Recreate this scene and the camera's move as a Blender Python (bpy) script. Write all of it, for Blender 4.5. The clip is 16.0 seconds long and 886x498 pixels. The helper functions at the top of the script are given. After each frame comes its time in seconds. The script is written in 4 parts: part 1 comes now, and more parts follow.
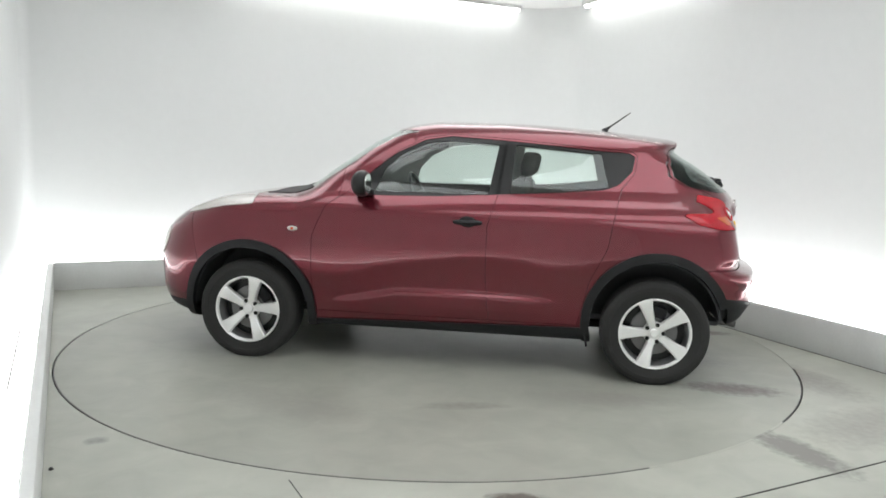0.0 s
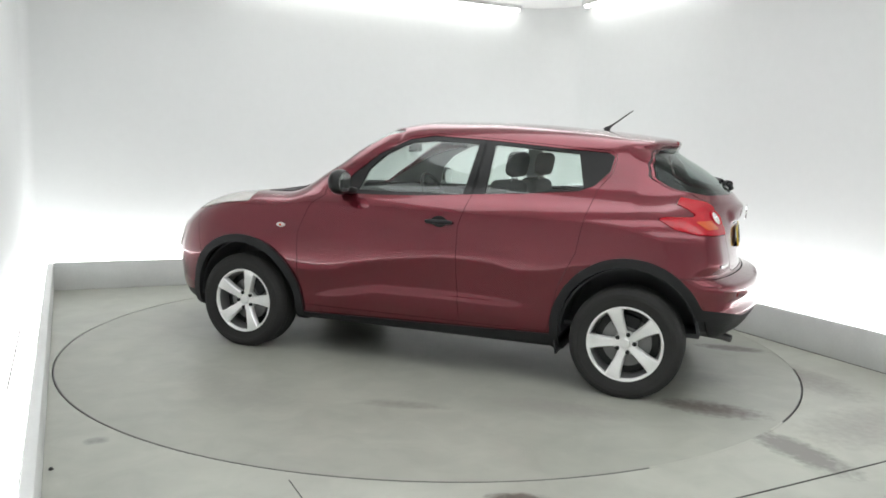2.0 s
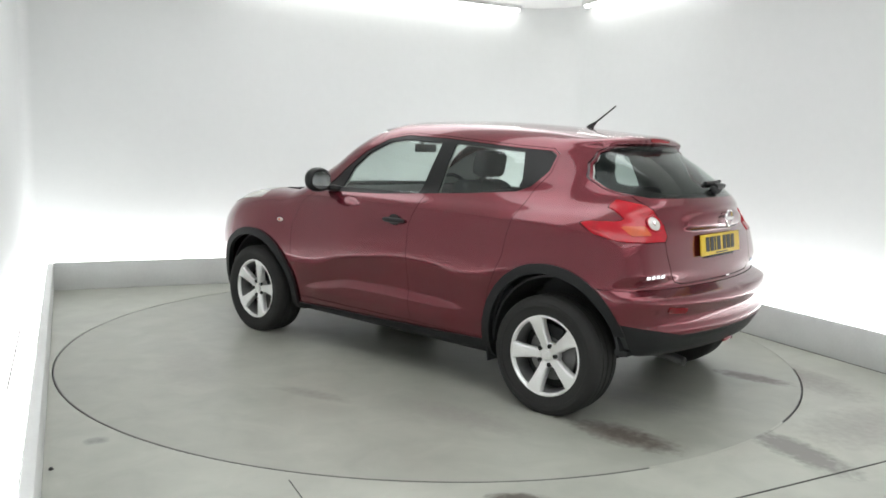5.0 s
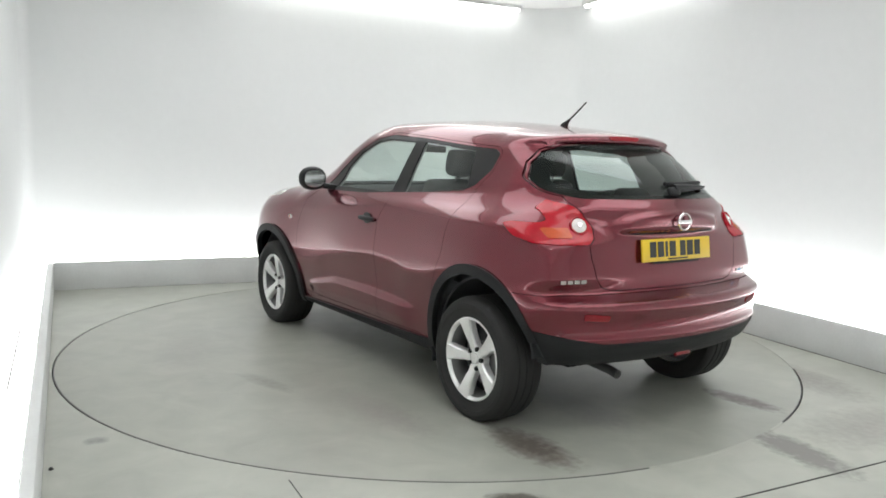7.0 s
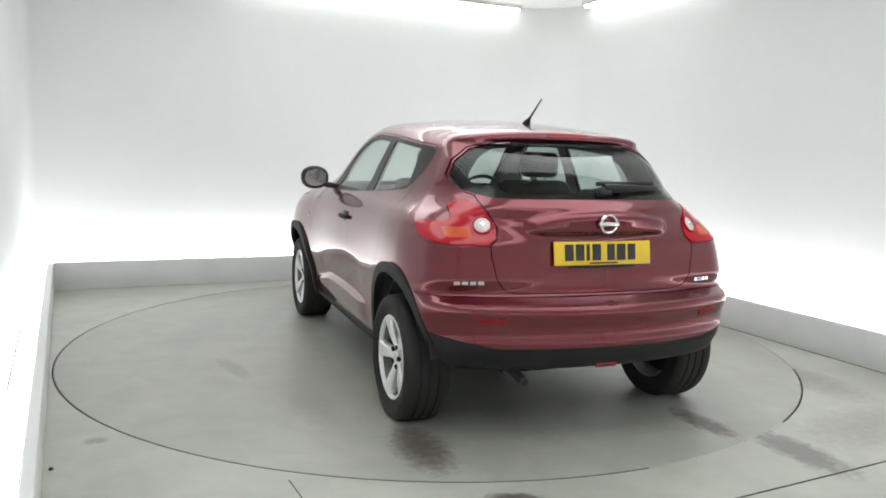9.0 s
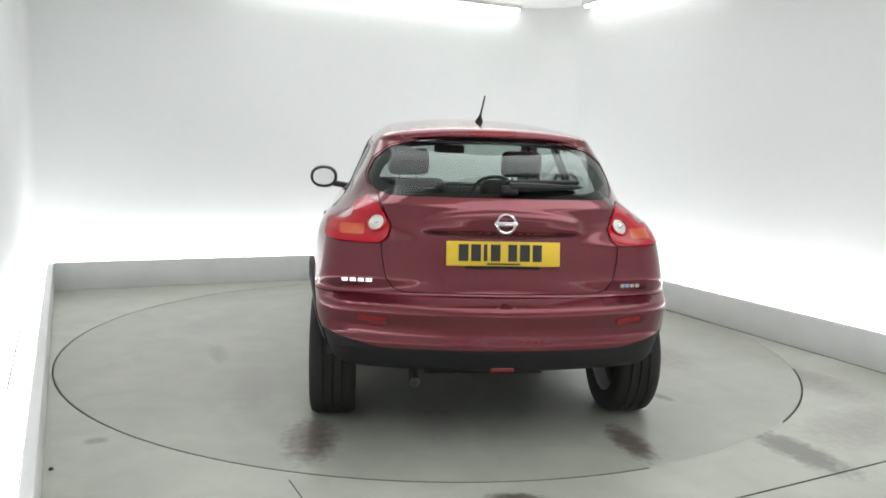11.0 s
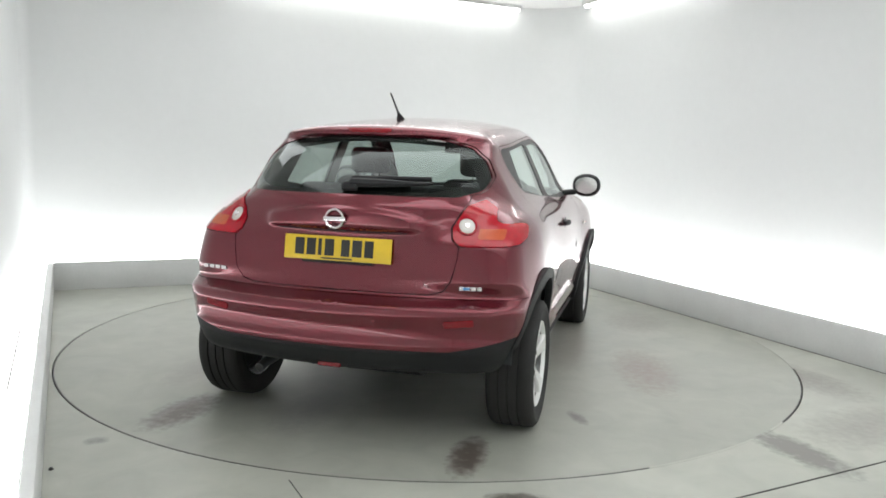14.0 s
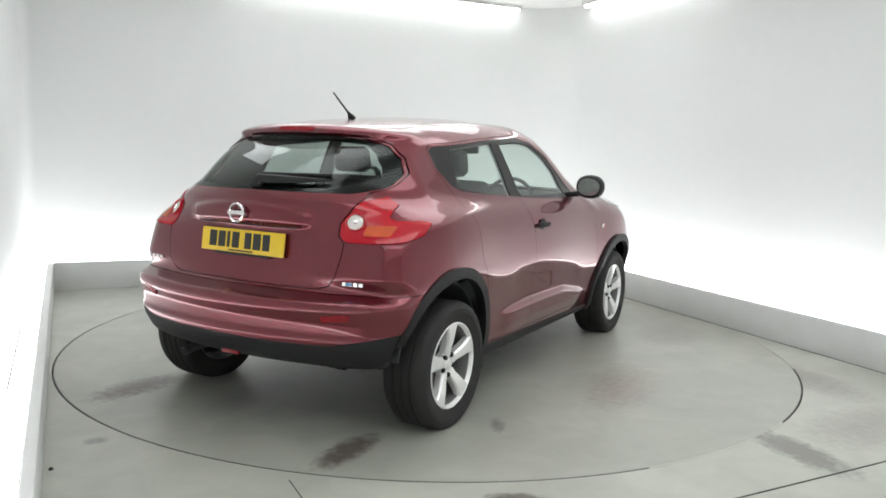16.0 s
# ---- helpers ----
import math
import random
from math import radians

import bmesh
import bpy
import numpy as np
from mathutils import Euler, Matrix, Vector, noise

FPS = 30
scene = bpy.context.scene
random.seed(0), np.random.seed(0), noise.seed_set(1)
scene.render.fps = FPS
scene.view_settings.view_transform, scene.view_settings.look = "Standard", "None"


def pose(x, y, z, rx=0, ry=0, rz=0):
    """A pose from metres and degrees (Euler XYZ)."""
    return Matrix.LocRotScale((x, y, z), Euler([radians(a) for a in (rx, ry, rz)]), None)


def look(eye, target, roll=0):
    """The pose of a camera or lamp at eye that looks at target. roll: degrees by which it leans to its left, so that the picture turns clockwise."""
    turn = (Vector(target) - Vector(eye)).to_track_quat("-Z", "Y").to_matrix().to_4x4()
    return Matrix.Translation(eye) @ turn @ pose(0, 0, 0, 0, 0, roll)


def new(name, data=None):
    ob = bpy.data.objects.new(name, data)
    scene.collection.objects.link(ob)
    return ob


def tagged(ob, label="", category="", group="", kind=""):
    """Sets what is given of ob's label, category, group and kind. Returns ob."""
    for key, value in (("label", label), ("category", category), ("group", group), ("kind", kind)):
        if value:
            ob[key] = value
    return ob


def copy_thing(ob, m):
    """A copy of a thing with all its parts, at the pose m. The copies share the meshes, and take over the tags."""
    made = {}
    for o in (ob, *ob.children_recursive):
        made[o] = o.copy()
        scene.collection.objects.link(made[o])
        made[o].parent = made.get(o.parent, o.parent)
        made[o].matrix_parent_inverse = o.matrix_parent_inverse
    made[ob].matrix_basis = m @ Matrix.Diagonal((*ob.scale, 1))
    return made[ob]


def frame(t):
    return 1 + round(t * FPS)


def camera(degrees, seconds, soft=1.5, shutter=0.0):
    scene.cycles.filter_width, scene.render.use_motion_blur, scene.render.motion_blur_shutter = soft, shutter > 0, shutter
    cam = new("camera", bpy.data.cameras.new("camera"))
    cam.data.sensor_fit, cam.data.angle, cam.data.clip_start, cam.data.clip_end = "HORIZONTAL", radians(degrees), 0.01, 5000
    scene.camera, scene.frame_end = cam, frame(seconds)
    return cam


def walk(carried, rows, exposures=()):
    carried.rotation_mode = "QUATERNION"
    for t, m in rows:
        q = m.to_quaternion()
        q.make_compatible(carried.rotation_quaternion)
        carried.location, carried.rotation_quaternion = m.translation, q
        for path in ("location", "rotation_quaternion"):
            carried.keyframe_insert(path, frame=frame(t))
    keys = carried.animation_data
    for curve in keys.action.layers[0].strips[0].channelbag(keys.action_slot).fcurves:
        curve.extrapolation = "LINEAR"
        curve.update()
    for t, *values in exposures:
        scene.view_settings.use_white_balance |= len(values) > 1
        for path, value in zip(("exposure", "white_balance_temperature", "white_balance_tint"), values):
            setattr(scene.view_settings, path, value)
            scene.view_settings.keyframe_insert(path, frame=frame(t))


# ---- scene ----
# ---- camera: stands still on a tripod beside the turntable ----
cam = camera(59.35, 16.0, soft=1.7)
EYE = Vector((0.0, -5.4527, 1.3498))
AIM = EYE + Vector((0.012286, 0.991939, -0.126118))
VIEW = look(EYE, AIM, 1.727)
walk(cam, [(0, VIEW), (16, VIEW)])

# ---- world and light ----
world = bpy.data.worlds.new("studio_world")
scene.world = world
world.use_nodes = True
world.node_tree.nodes["Background"].inputs[0].default_value = (0.9, 0.95, 1.0, 1)
world.node_tree.nodes["Background"].inputs[1].default_value = 0.02
scene.view_settings.exposure = 0.0
CEILING_GLOW = 2.1
COVE_GLOW = 4.9
STRIP_GLOW = 10.0

# ---- materials ----
def material(name):
    m = bpy.data.materials.new(name)
    m.use_nodes = True
    nt = m.node_tree
    return m, nt, nt.nodes["Principled BSDF"], nt.nodes, nt.links


def plain(name, color, rough=0.5, metal=0.0, coat=0.0, vary=0.12, scale=9.0, bump=0.0, bump_scale=400.0):
    """A surface with mottled colour and roughness at two scales, and fine relief."""
    m, nt, b, n, l = material(name)
    tc = n.new("ShaderNodeTexCoord")
    big = n.new("ShaderNodeTexNoise")
    big.inputs["Scale"].default_value = scale
    big.inputs["Detail"].default_value = 6
    fine = n.new("ShaderNodeTexNoise")
    fine.inputs["Scale"].default_value = scale * 14
    fine.inputs["Detail"].default_value = 3
    l.new(tc.outputs["Object"], big.inputs["Vector"])
    l.new(tc.outputs["Object"], fine.inputs["Vector"])
    mix = n.new("ShaderNodeMix")
    mix.data_type = "FLOAT"
    mix.inputs[0].default_value = 0.35
    l.new(big.outputs["Fac"], mix.inputs[2])
    l.new(fine.outputs["Fac"], mix.inputs[3])
    ramp = n.new("ShaderNodeValToRGB")
    ramp.color_ramp.elements[0].position, ramp.color_ramp.elements[1].position = 0.3, 0.7
    ramp.color_ramp.elements[0].color = (*[c * (1 - vary) for c in color], 1)
    ramp.color_ramp.elements[1].color = (*[min(1, c * (1 + vary)) for c in color], 1)
    l.new(mix.outputs[0], ramp.inputs["Fac"])
    l.new(ramp.outputs["Color"], b.inputs["Base Color"])
    mr = n.new("ShaderNodeMapRange")
    mr.inputs[3].default_value, mr.inputs[4].default_value = max(0.02, rough * (1 - vary)), min(1, rough * (1 + vary))
    l.new(big.outputs["Fac"], mr.inputs[0])
    l.new(mr.outputs[0], b.inputs["Roughness"])
    b.inputs["Metallic"].default_value = metal
    b.inputs["Coat Weight"].default_value = coat
    b.inputs["Coat Roughness"].default_value = 0.04
    if bump:
        t = n.new("ShaderNodeTexNoise")
        t.inputs["Scale"].default_value = bump_scale
        l.new(tc.outputs["Object"], t.inputs["Vector"])
        bp = n.new("ShaderNodeBump")
        bp.inputs["Strength"].default_value = bump
        bp.inputs["Distance"].default_value = 0.002
        l.new(t.outputs["Fac"], bp.inputs["Height"])
        l.new(bp.outputs["Normal"], b.inputs["Normal"])
    return m


def glow(name, color, strength):
    m, nt, b, n, l = material(name)
    b.inputs["Base Color"].default_value = (*color, 1)
    b.inputs["Emission Color"].default_value = (*color, 1)
    b.inputs["Emission Strength"].default_value = strength
    return m


def pane(name, tint, gloss=0.04):
    """A thin sheet of tinted glass: clear straight through, mirror-like at a slant."""
    m, nt, b, n, l = material(name)
    n.remove(b)
    tr, gl, mx, fr = (n.new("ShaderNodeBsdf" + k) if k in ("Transparent", "Glossy") else n.new("ShaderNode" + k)
                      for k in ("Transparent", "Glossy", "MixShader", "LayerWeight"))
    tr.inputs[0].default_value = (*tint, 1)
    gl.inputs["Roughness"].default_value = 0.02
    gl.inputs["Color"].default_value = (0.95, 1, 0.98, 1)
    pw, ad = n.new("ShaderNodeMath"), n.new("ShaderNodeMath")
    pw.operation, ad.operation = "POWER", "MULTIPLY_ADD"
    fr.inputs[0].default_value = 0.5
    l.new(fr.outputs["Facing"], pw.inputs[0])
    pw.inputs[1].default_value = 4.0
    l.new(pw.outputs[0], ad.inputs[0])
    ad.inputs[1].default_value, ad.inputs[2].default_value = 0.8, gloss
    l.new(ad.outputs[0], mx.inputs[0])
    l.new(tr.outputs[0], mx.inputs[1])
    l.new(gl.outputs[0], mx.inputs[2])
    l.new(mx.outputs[0], n["Material Output"].inputs[0])
    return m


def car_paint():
    m, nt, b, n, l = material("red_metallic_paint")
    tc = n.new("ShaderNodeTexCoord")
    dirt = n.new("ShaderNodeTexNoise")
    dirt.inputs["Scale"].default_value = 3
    dirt.inputs["Detail"].default_value = 5
    l.new(tc.outputs["Object"], dirt.inputs["Vector"])
    mix = n.new("ShaderNodeMix")
    mix.data_type = "RGBA"
    mix.inputs[6].default_value = (0.138, 0.0115, 0.0220, 1)
    mix.inputs[7].default_value = (0.158, 0.0140, 0.0260, 1)
    l.new(dirt.outputs["Fac"], mix.inputs[0])
    l.new(mix.outputs[2], b.inputs["Base Color"])
    b.inputs["Roughness"].default_value = 0.25
    b.inputs["Metallic"].default_value = 0.65
    b.inputs["Coat Weight"].default_value = 0.9
    b.inputs["Coat Roughness"].default_value = 0.025
    return m


def floor_paint(name, color, stains):
    """Worn painted screed: cloudy colour, scuffs, tyre stains and darker patches at given places, half-gloss."""
    m, nt, b, n, l = material(name)
    tc = n.new("ShaderNodeTexCoord")
    cloud, grit = n.new("ShaderNodeTexNoise"), n.new("ShaderNodeTexNoise")
    cloud.inputs["Scale"].default_value, cloud.inputs["Detail"].default_value = 1.3, 8
    grit.inputs["Scale"].default_value, grit.inputs["Detail"].default_value = 22, 8
    for t in (cloud, grit):
        l.new(tc.outputs["Object"], t.inputs["Vector"])
    ramp = n.new("ShaderNodeValToRGB")
    ramp.color_ramp.elements[0].position, ramp.color_ramp.elements[1].position = 0.32, 0.68
    ramp.color_ramp.elements[0].color = (*[c * 0.80 for c in color], 1)
    ramp.color_ramp.elements[1].color = (*[c * 1.12 for c in color], 1)
    mid = n.new("ShaderNodeTexNoise")
    mid.inputs["Scale"].default_value, mid.inputs["Detail"].default_value, mid.inputs["Distortion"].default_value = 4.5, 9, 0.8
    l.new(tc.outputs["Object"], mid.inputs["Vector"])
    both = n.new("ShaderNodeMix")
    both.data_type = "FLOAT"
    both.inputs[0].default_value = 0.42
    l.new(cloud.outputs["Fac"], both.inputs[2])
    l.new(mid.outputs["Fac"], both.inputs[3])
    l.new(both.outputs[0], ramp.inputs["Fac"])
    last = ramp.outputs["Color"]
    sep = n.new("ShaderNodeSeparateXYZ")
    l.new(tc.outputs["Object"], sep.inputs[0])

    def math(op, a, c, clamp=False):
        k = n.new("ShaderNodeMath")
        k.operation, k.use_clamp = op, clamp
        for i, v in enumerate((a, c)):
            if isinstance(v, (int, float)):
                k.inputs[i].default_value = v
            else:
                l.new(v, k.inputs[i])
        return k.outputs[0]

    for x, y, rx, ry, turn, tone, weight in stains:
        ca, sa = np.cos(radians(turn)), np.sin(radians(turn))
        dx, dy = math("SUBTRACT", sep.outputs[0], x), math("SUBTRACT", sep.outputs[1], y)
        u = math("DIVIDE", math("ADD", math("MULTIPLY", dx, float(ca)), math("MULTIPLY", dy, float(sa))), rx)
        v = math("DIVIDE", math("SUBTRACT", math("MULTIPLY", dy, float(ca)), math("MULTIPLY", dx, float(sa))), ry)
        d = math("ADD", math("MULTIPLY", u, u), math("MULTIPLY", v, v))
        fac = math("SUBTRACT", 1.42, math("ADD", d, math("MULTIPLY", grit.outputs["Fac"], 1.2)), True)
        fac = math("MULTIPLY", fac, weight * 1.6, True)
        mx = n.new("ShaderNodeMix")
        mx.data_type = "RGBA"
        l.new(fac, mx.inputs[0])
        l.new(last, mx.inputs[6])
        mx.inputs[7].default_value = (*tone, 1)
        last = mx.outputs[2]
    l.new(last, b.inputs["Base Color"])
    mr = n.new("ShaderNodeMapRange")
    mr.inputs[3].default_value, mr.inputs[4].default_value = 0.24, 0.5
    l.new(cloud.outputs["Fac"], mr.inputs[0])
    l.new(mr.outputs[0], b.inputs["Roughness"])
    bp = n.new("ShaderNodeBump")
    bp.inputs["Strength"].default_value = 0.08
    bp.inputs["Distance"].default_value = 0.004
    l.new(grit.outputs["Fac"], bp.inputs["Height"])
    l.new(bp.outputs["Normal"], b.inputs["Normal"])
    return m


PAINT = car_paint()
BLACK_PLASTIC = plain("black_plastic", (0.013, 0.014, 0.015), 0.55, bump=0.25, bump_scale=700)
BLACK_PLASTIC.node_tree.nodes["Principled BSDF"].inputs["Specular IOR Level"].default_value = 0.3
GLOSS_BLACK = plain("gloss_black", (0.012, 0.013, 0.013), 0.3, vary=0.05)
GLOSS_BLACK.node_tree.nodes["Principled BSDF"].inputs["Specular IOR Level"].default_value = 0.3
RUBBER = plain("tyre_rubber", (0.017, 0.017, 0.0165), 0.8, bump=0.3, bump_scale=250)
ALLOY = plain("silver_alloy", (0.86, 0.86, 0.85), 0.33, 0.45, vary=0.05)
STEEL = plain("brake_steel", (0.14, 0.14, 0.14), 0.4, 0.8)
# the brake disc's grey, and the silver inner rim with its shade painted in
BARREL = plain("rim_shade_and_disc_grey", (0.22, 0.22, 0.22), 0.5, 0.5)
CHROME = plain("chrome", (0.8, 0.8, 0.8), 0.08, 1.0, vary=0.02)
GLASS = pane("window_glass", (0.80, 0.87, 0.84), 0.07)
DARK_GLASS = pane("dark_tinted_glass", (0.42, 0.48, 0.46), 0.02)
CABIN = plain("cabin_trim", (0.035, 0.037, 0.04), 0.7, bump=0.2)
FABRIC = plain("seat_fabric", (0.034, 0.036, 0.039), 0.95, bump=0.1, bump_scale=120)
RED_LENS = plain("red_lens", (0.38, 0.004, 0.014), 0.16, coat=0.0, vary=0.15, scale=30)
ORANGE_LENS = plain("orange_lens", (0.46, 0.075, 0.022), 0.16, coat=0.0, vary=0.15, scale=30)
DARK_RED = plain("dark_red_lens", (0.22, 0.008, 0.014), 0.2, vary=0.1, scale=30)
CLEAR_LENS = plain("clear_lens", (0.58, 0.56, 0.53), 0.1, coat=1.0, vary=0.08, scale=30)
PLATE_YELLOW = plain("plate_yellow", (0.72, 0.50, 0.03), 0.35, vary=0.06, scale=20)
JOINT = plain("joint_filler", (0.06, 0.06, 0.055), 0.8)
BLUE = plain("badge_blue", (0.05, 0.25, 0.5), 0.3)
HEADLINING = plain("headlining", (0.35, 0.36, 0.35), 0.9)
INK = plain("plate_ink", (0.02, 0.02, 0.02), 0.4)
WALL = plain("white_wall", (0.665, 0.68, 0.675), 0.55, vary=0.025, scale=0.9)
CEIL = plain("white_ceiling", (0.8, 0.8, 0.79), 0.7, vary=0.02, scale=1.0)
KERB = plain("grey_kerb_paint", (0.62, 0.63, 0.62), 0.45, vary=0.06, scale=4.0)
PANEL = glow("ceiling_diffuser", (0.985, 1.0, 1.015), CEILING_GLOW)
COVE = glow("cove_led", (1.0, 1.0, 1.0), COVE_GLOW)
STRIP = glow("ceiling_strip", (1.0, 1.0, 0.98), STRIP_GLOW)
BROWN = (0.10, 0.082, 0.07)
FLOOR_M = floor_paint("grey_floor_paint", (0.400, 0.412, 0.362), [
    (1.74, -1.97, 0.15, 0.40, 22, (0.19, 0.185, 0.165), 1.0), (0.36, -2.55, 0.16, 0.07, 0, (0.11, 0.10, 0.085), 1.0),
    (-1.50, -2.06, 0.07, 0.06, 20, (0.22, 0.22, 0.20), 0.7), (2.35, -0.75, 0.25, 0.55, 20, (0.24, 0.225, 0.20), 0.7),
    (2.3, -1.6, 0.6, 0.3, 30, (0.24, 0.225, 0.20), 0.5), (1.5, -2.75, 0.5, 0.2, 10, (0.24, 0.235, 0.21), 0.5)])
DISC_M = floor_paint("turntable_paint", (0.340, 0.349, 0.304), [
    (-1.94, 0.74, 0.36, 0.16, 0, BROWN, 0.8), (-2.02, -0.76, 0.30, 0.11, 4, BROWN, 0.9),
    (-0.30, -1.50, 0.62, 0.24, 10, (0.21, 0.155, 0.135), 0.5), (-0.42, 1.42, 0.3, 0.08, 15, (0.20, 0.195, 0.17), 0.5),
    (-1.34, -1.18, 0.13, 0.05, 30, (0.16, 0.155, 0.14), 0.8), (-1.7, 0.15, 0.5, 0.2, 0, (0.28, 0.28, 0.26), 0.6),
    (0.5, 1.6, 0.6, 0.25, -20, (0.25, 0.245, 0.22), 0.35), (1.2, -1.4, 0.5, 0.3, 0, (0.22, 0.19, 0.165), 0.4),
    # the last patch is a darker band along the car's right sill
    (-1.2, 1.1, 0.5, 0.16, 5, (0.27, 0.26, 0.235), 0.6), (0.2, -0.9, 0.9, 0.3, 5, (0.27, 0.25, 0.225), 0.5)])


# ---- mesh helpers ----
def mesh_object(name, verts, faces, mat, parent=None, label="", smooth=False, normals=None):
    me = bpy.data.meshes.new(name)
    me.from_pydata([tuple(map(float, v)) for v in verts], [], [tuple(map(int, f)) for f in faces])
    me.materials.append(mat)
    if smooth:
        me.polygons.foreach_set("use_smooth", [True] * len(me.polygons))
    if normals is not None:
        me.normals_split_custom_set_from_vertices([tuple(map(float, v)) for v in normals])
    me.update()
    ob = new(name, me)
    if parent:
        ob.parent = parent
    return tagged(ob, label) if label else ob


def part(name, bm, mat, parent=None, label="", smooth=True):
    me = bpy.data.meshes.new(name)
    bmesh.ops.recalc_face_normals(bm, faces=bm.faces)
    bm.to_mesh(me)
    bm.free()
    me.materials.append(mat)
    if smooth:
        me.polygons.foreach_set("use_smooth", [True] * len(me.polygons))
        me.set_sharp_from_angle(angle=radians(35))
    ob = new(name, me)
    if parent:
        ob.parent = parent
    return tagged(ob, label) if label else ob


def box(sx, sy, sz, m=None, bevel=0.0, segs=2, bm=None):
    b = bm or bmesh.new()
    r = bmesh.ops.create_cube(b, size=1)
    bmesh.ops.scale(b, vec=(sx, sy, sz), verts=r["verts"])
    if bevel:
        es = list({e for v in r["verts"] for e in v.link_edges})
        o = bmesh.ops.bevel(b, geom=es, offset=bevel, segments=segs, affect="EDGES", profile=0.5)
        vs = list({v for f in o["faces"] for v in f.verts} | {v for v in r["verts"] if v.is_valid})
    else:
        vs = r["verts"]
    if m is not None:
        bmesh.ops.transform(b, matrix=m, verts=vs)
    return b


def lathe(profile, steps=64, axis="y", bm=None, m=None, closed=True):
    """Turns (radius, offset) points about an axis through the origin."""
    b = bm or bmesh.new()
    rings = []
    for k in range(steps):
        a = 2 * math.pi * k / steps
        ring = []
        for r, o in profile:
            co = (r * math.cos(a), o, r * math.sin(a)) if axis == "y" else (r * math.cos(a), r * math.sin(a), o)
            ring.append(b.verts.new(co))
        rings.append(ring)
    n = len(profile)
    for k in range(steps):
        p, q = rings[k], rings[(k + 1) % steps]
        for i in range(n if closed else n - 1):
            b.faces.new((p[i], p[(i + 1) % n], q[(i + 1) % n], q[i]))
    if m is not None:
        bmesh.ops.transform(b, matrix=m, verts=[v for r in rings for v in r])
    return b


def tube(points, radius, sides=10, bm=None):
    """A round bar along points; radius may be one number or one for each point."""
    b = bm or bmesh.new()
    pts = [Vector(p) for p in points]
    radii = radius if isinstance(radius, (list, tuple)) else [radius] * len(pts)
    rings = []
    for i, p in enumerate(pts):
        d = (pts[min(i + 1, len(pts) - 1)] - pts[max(i - 1, 0)]).normalized()
        s = d.cross(Vector((0, 0, 1)))
        s = s.normalized() if s.length > 1e-3 else Vector((1, 0, 0))
        u = s.cross(d)
        rings.append([b.verts.new(p + radii[i] * (math.cos(2 * math.pi * k / sides) * s + math.sin(2 * math.pi * k / sides) * u)) for k in range(sides)])
    for p, q in zip(rings, rings[1:]):
        for k in range(sides):
            b.faces.new((p[k], p[(k + 1) % sides], q[(k + 1) % sides], q[k]))
    b.faces.new(rings[0][::-1])
    b.faces.new(rings[-1])
    return b


# ---- the studio: a square white room, turned to the camera's axis ----
TURN = 24.3
ROOM = pose(0, 0, 0, 0, 0, TURN)
KERB_H = 0.25
XR, YB = 2.445, 2.69                      # inner faces of the kerbs
WL, WR, WB, WF = -2.73, 2.93, 3.10, -7.2  # inner faces of the walls
HIGH = 3.01
RING, RING_Y = 2.433, 0.025                # the turntable's radius and middle


def slab(name, x0, x1, y0, y1, z0, z1, mat, label="", bevel=0.0, kind="structure"):
    ob = part(name, box(x1 - x0, y1 - y0, z1 - z0, pose((x0 + x1) / 2, (y0 + y1) / 2, (z0 + z1) / 2), bevel), mat, smooth=bool(bevel))
    ob.matrix_basis = ROOM
    return tagged(ob, label, kind=kind)


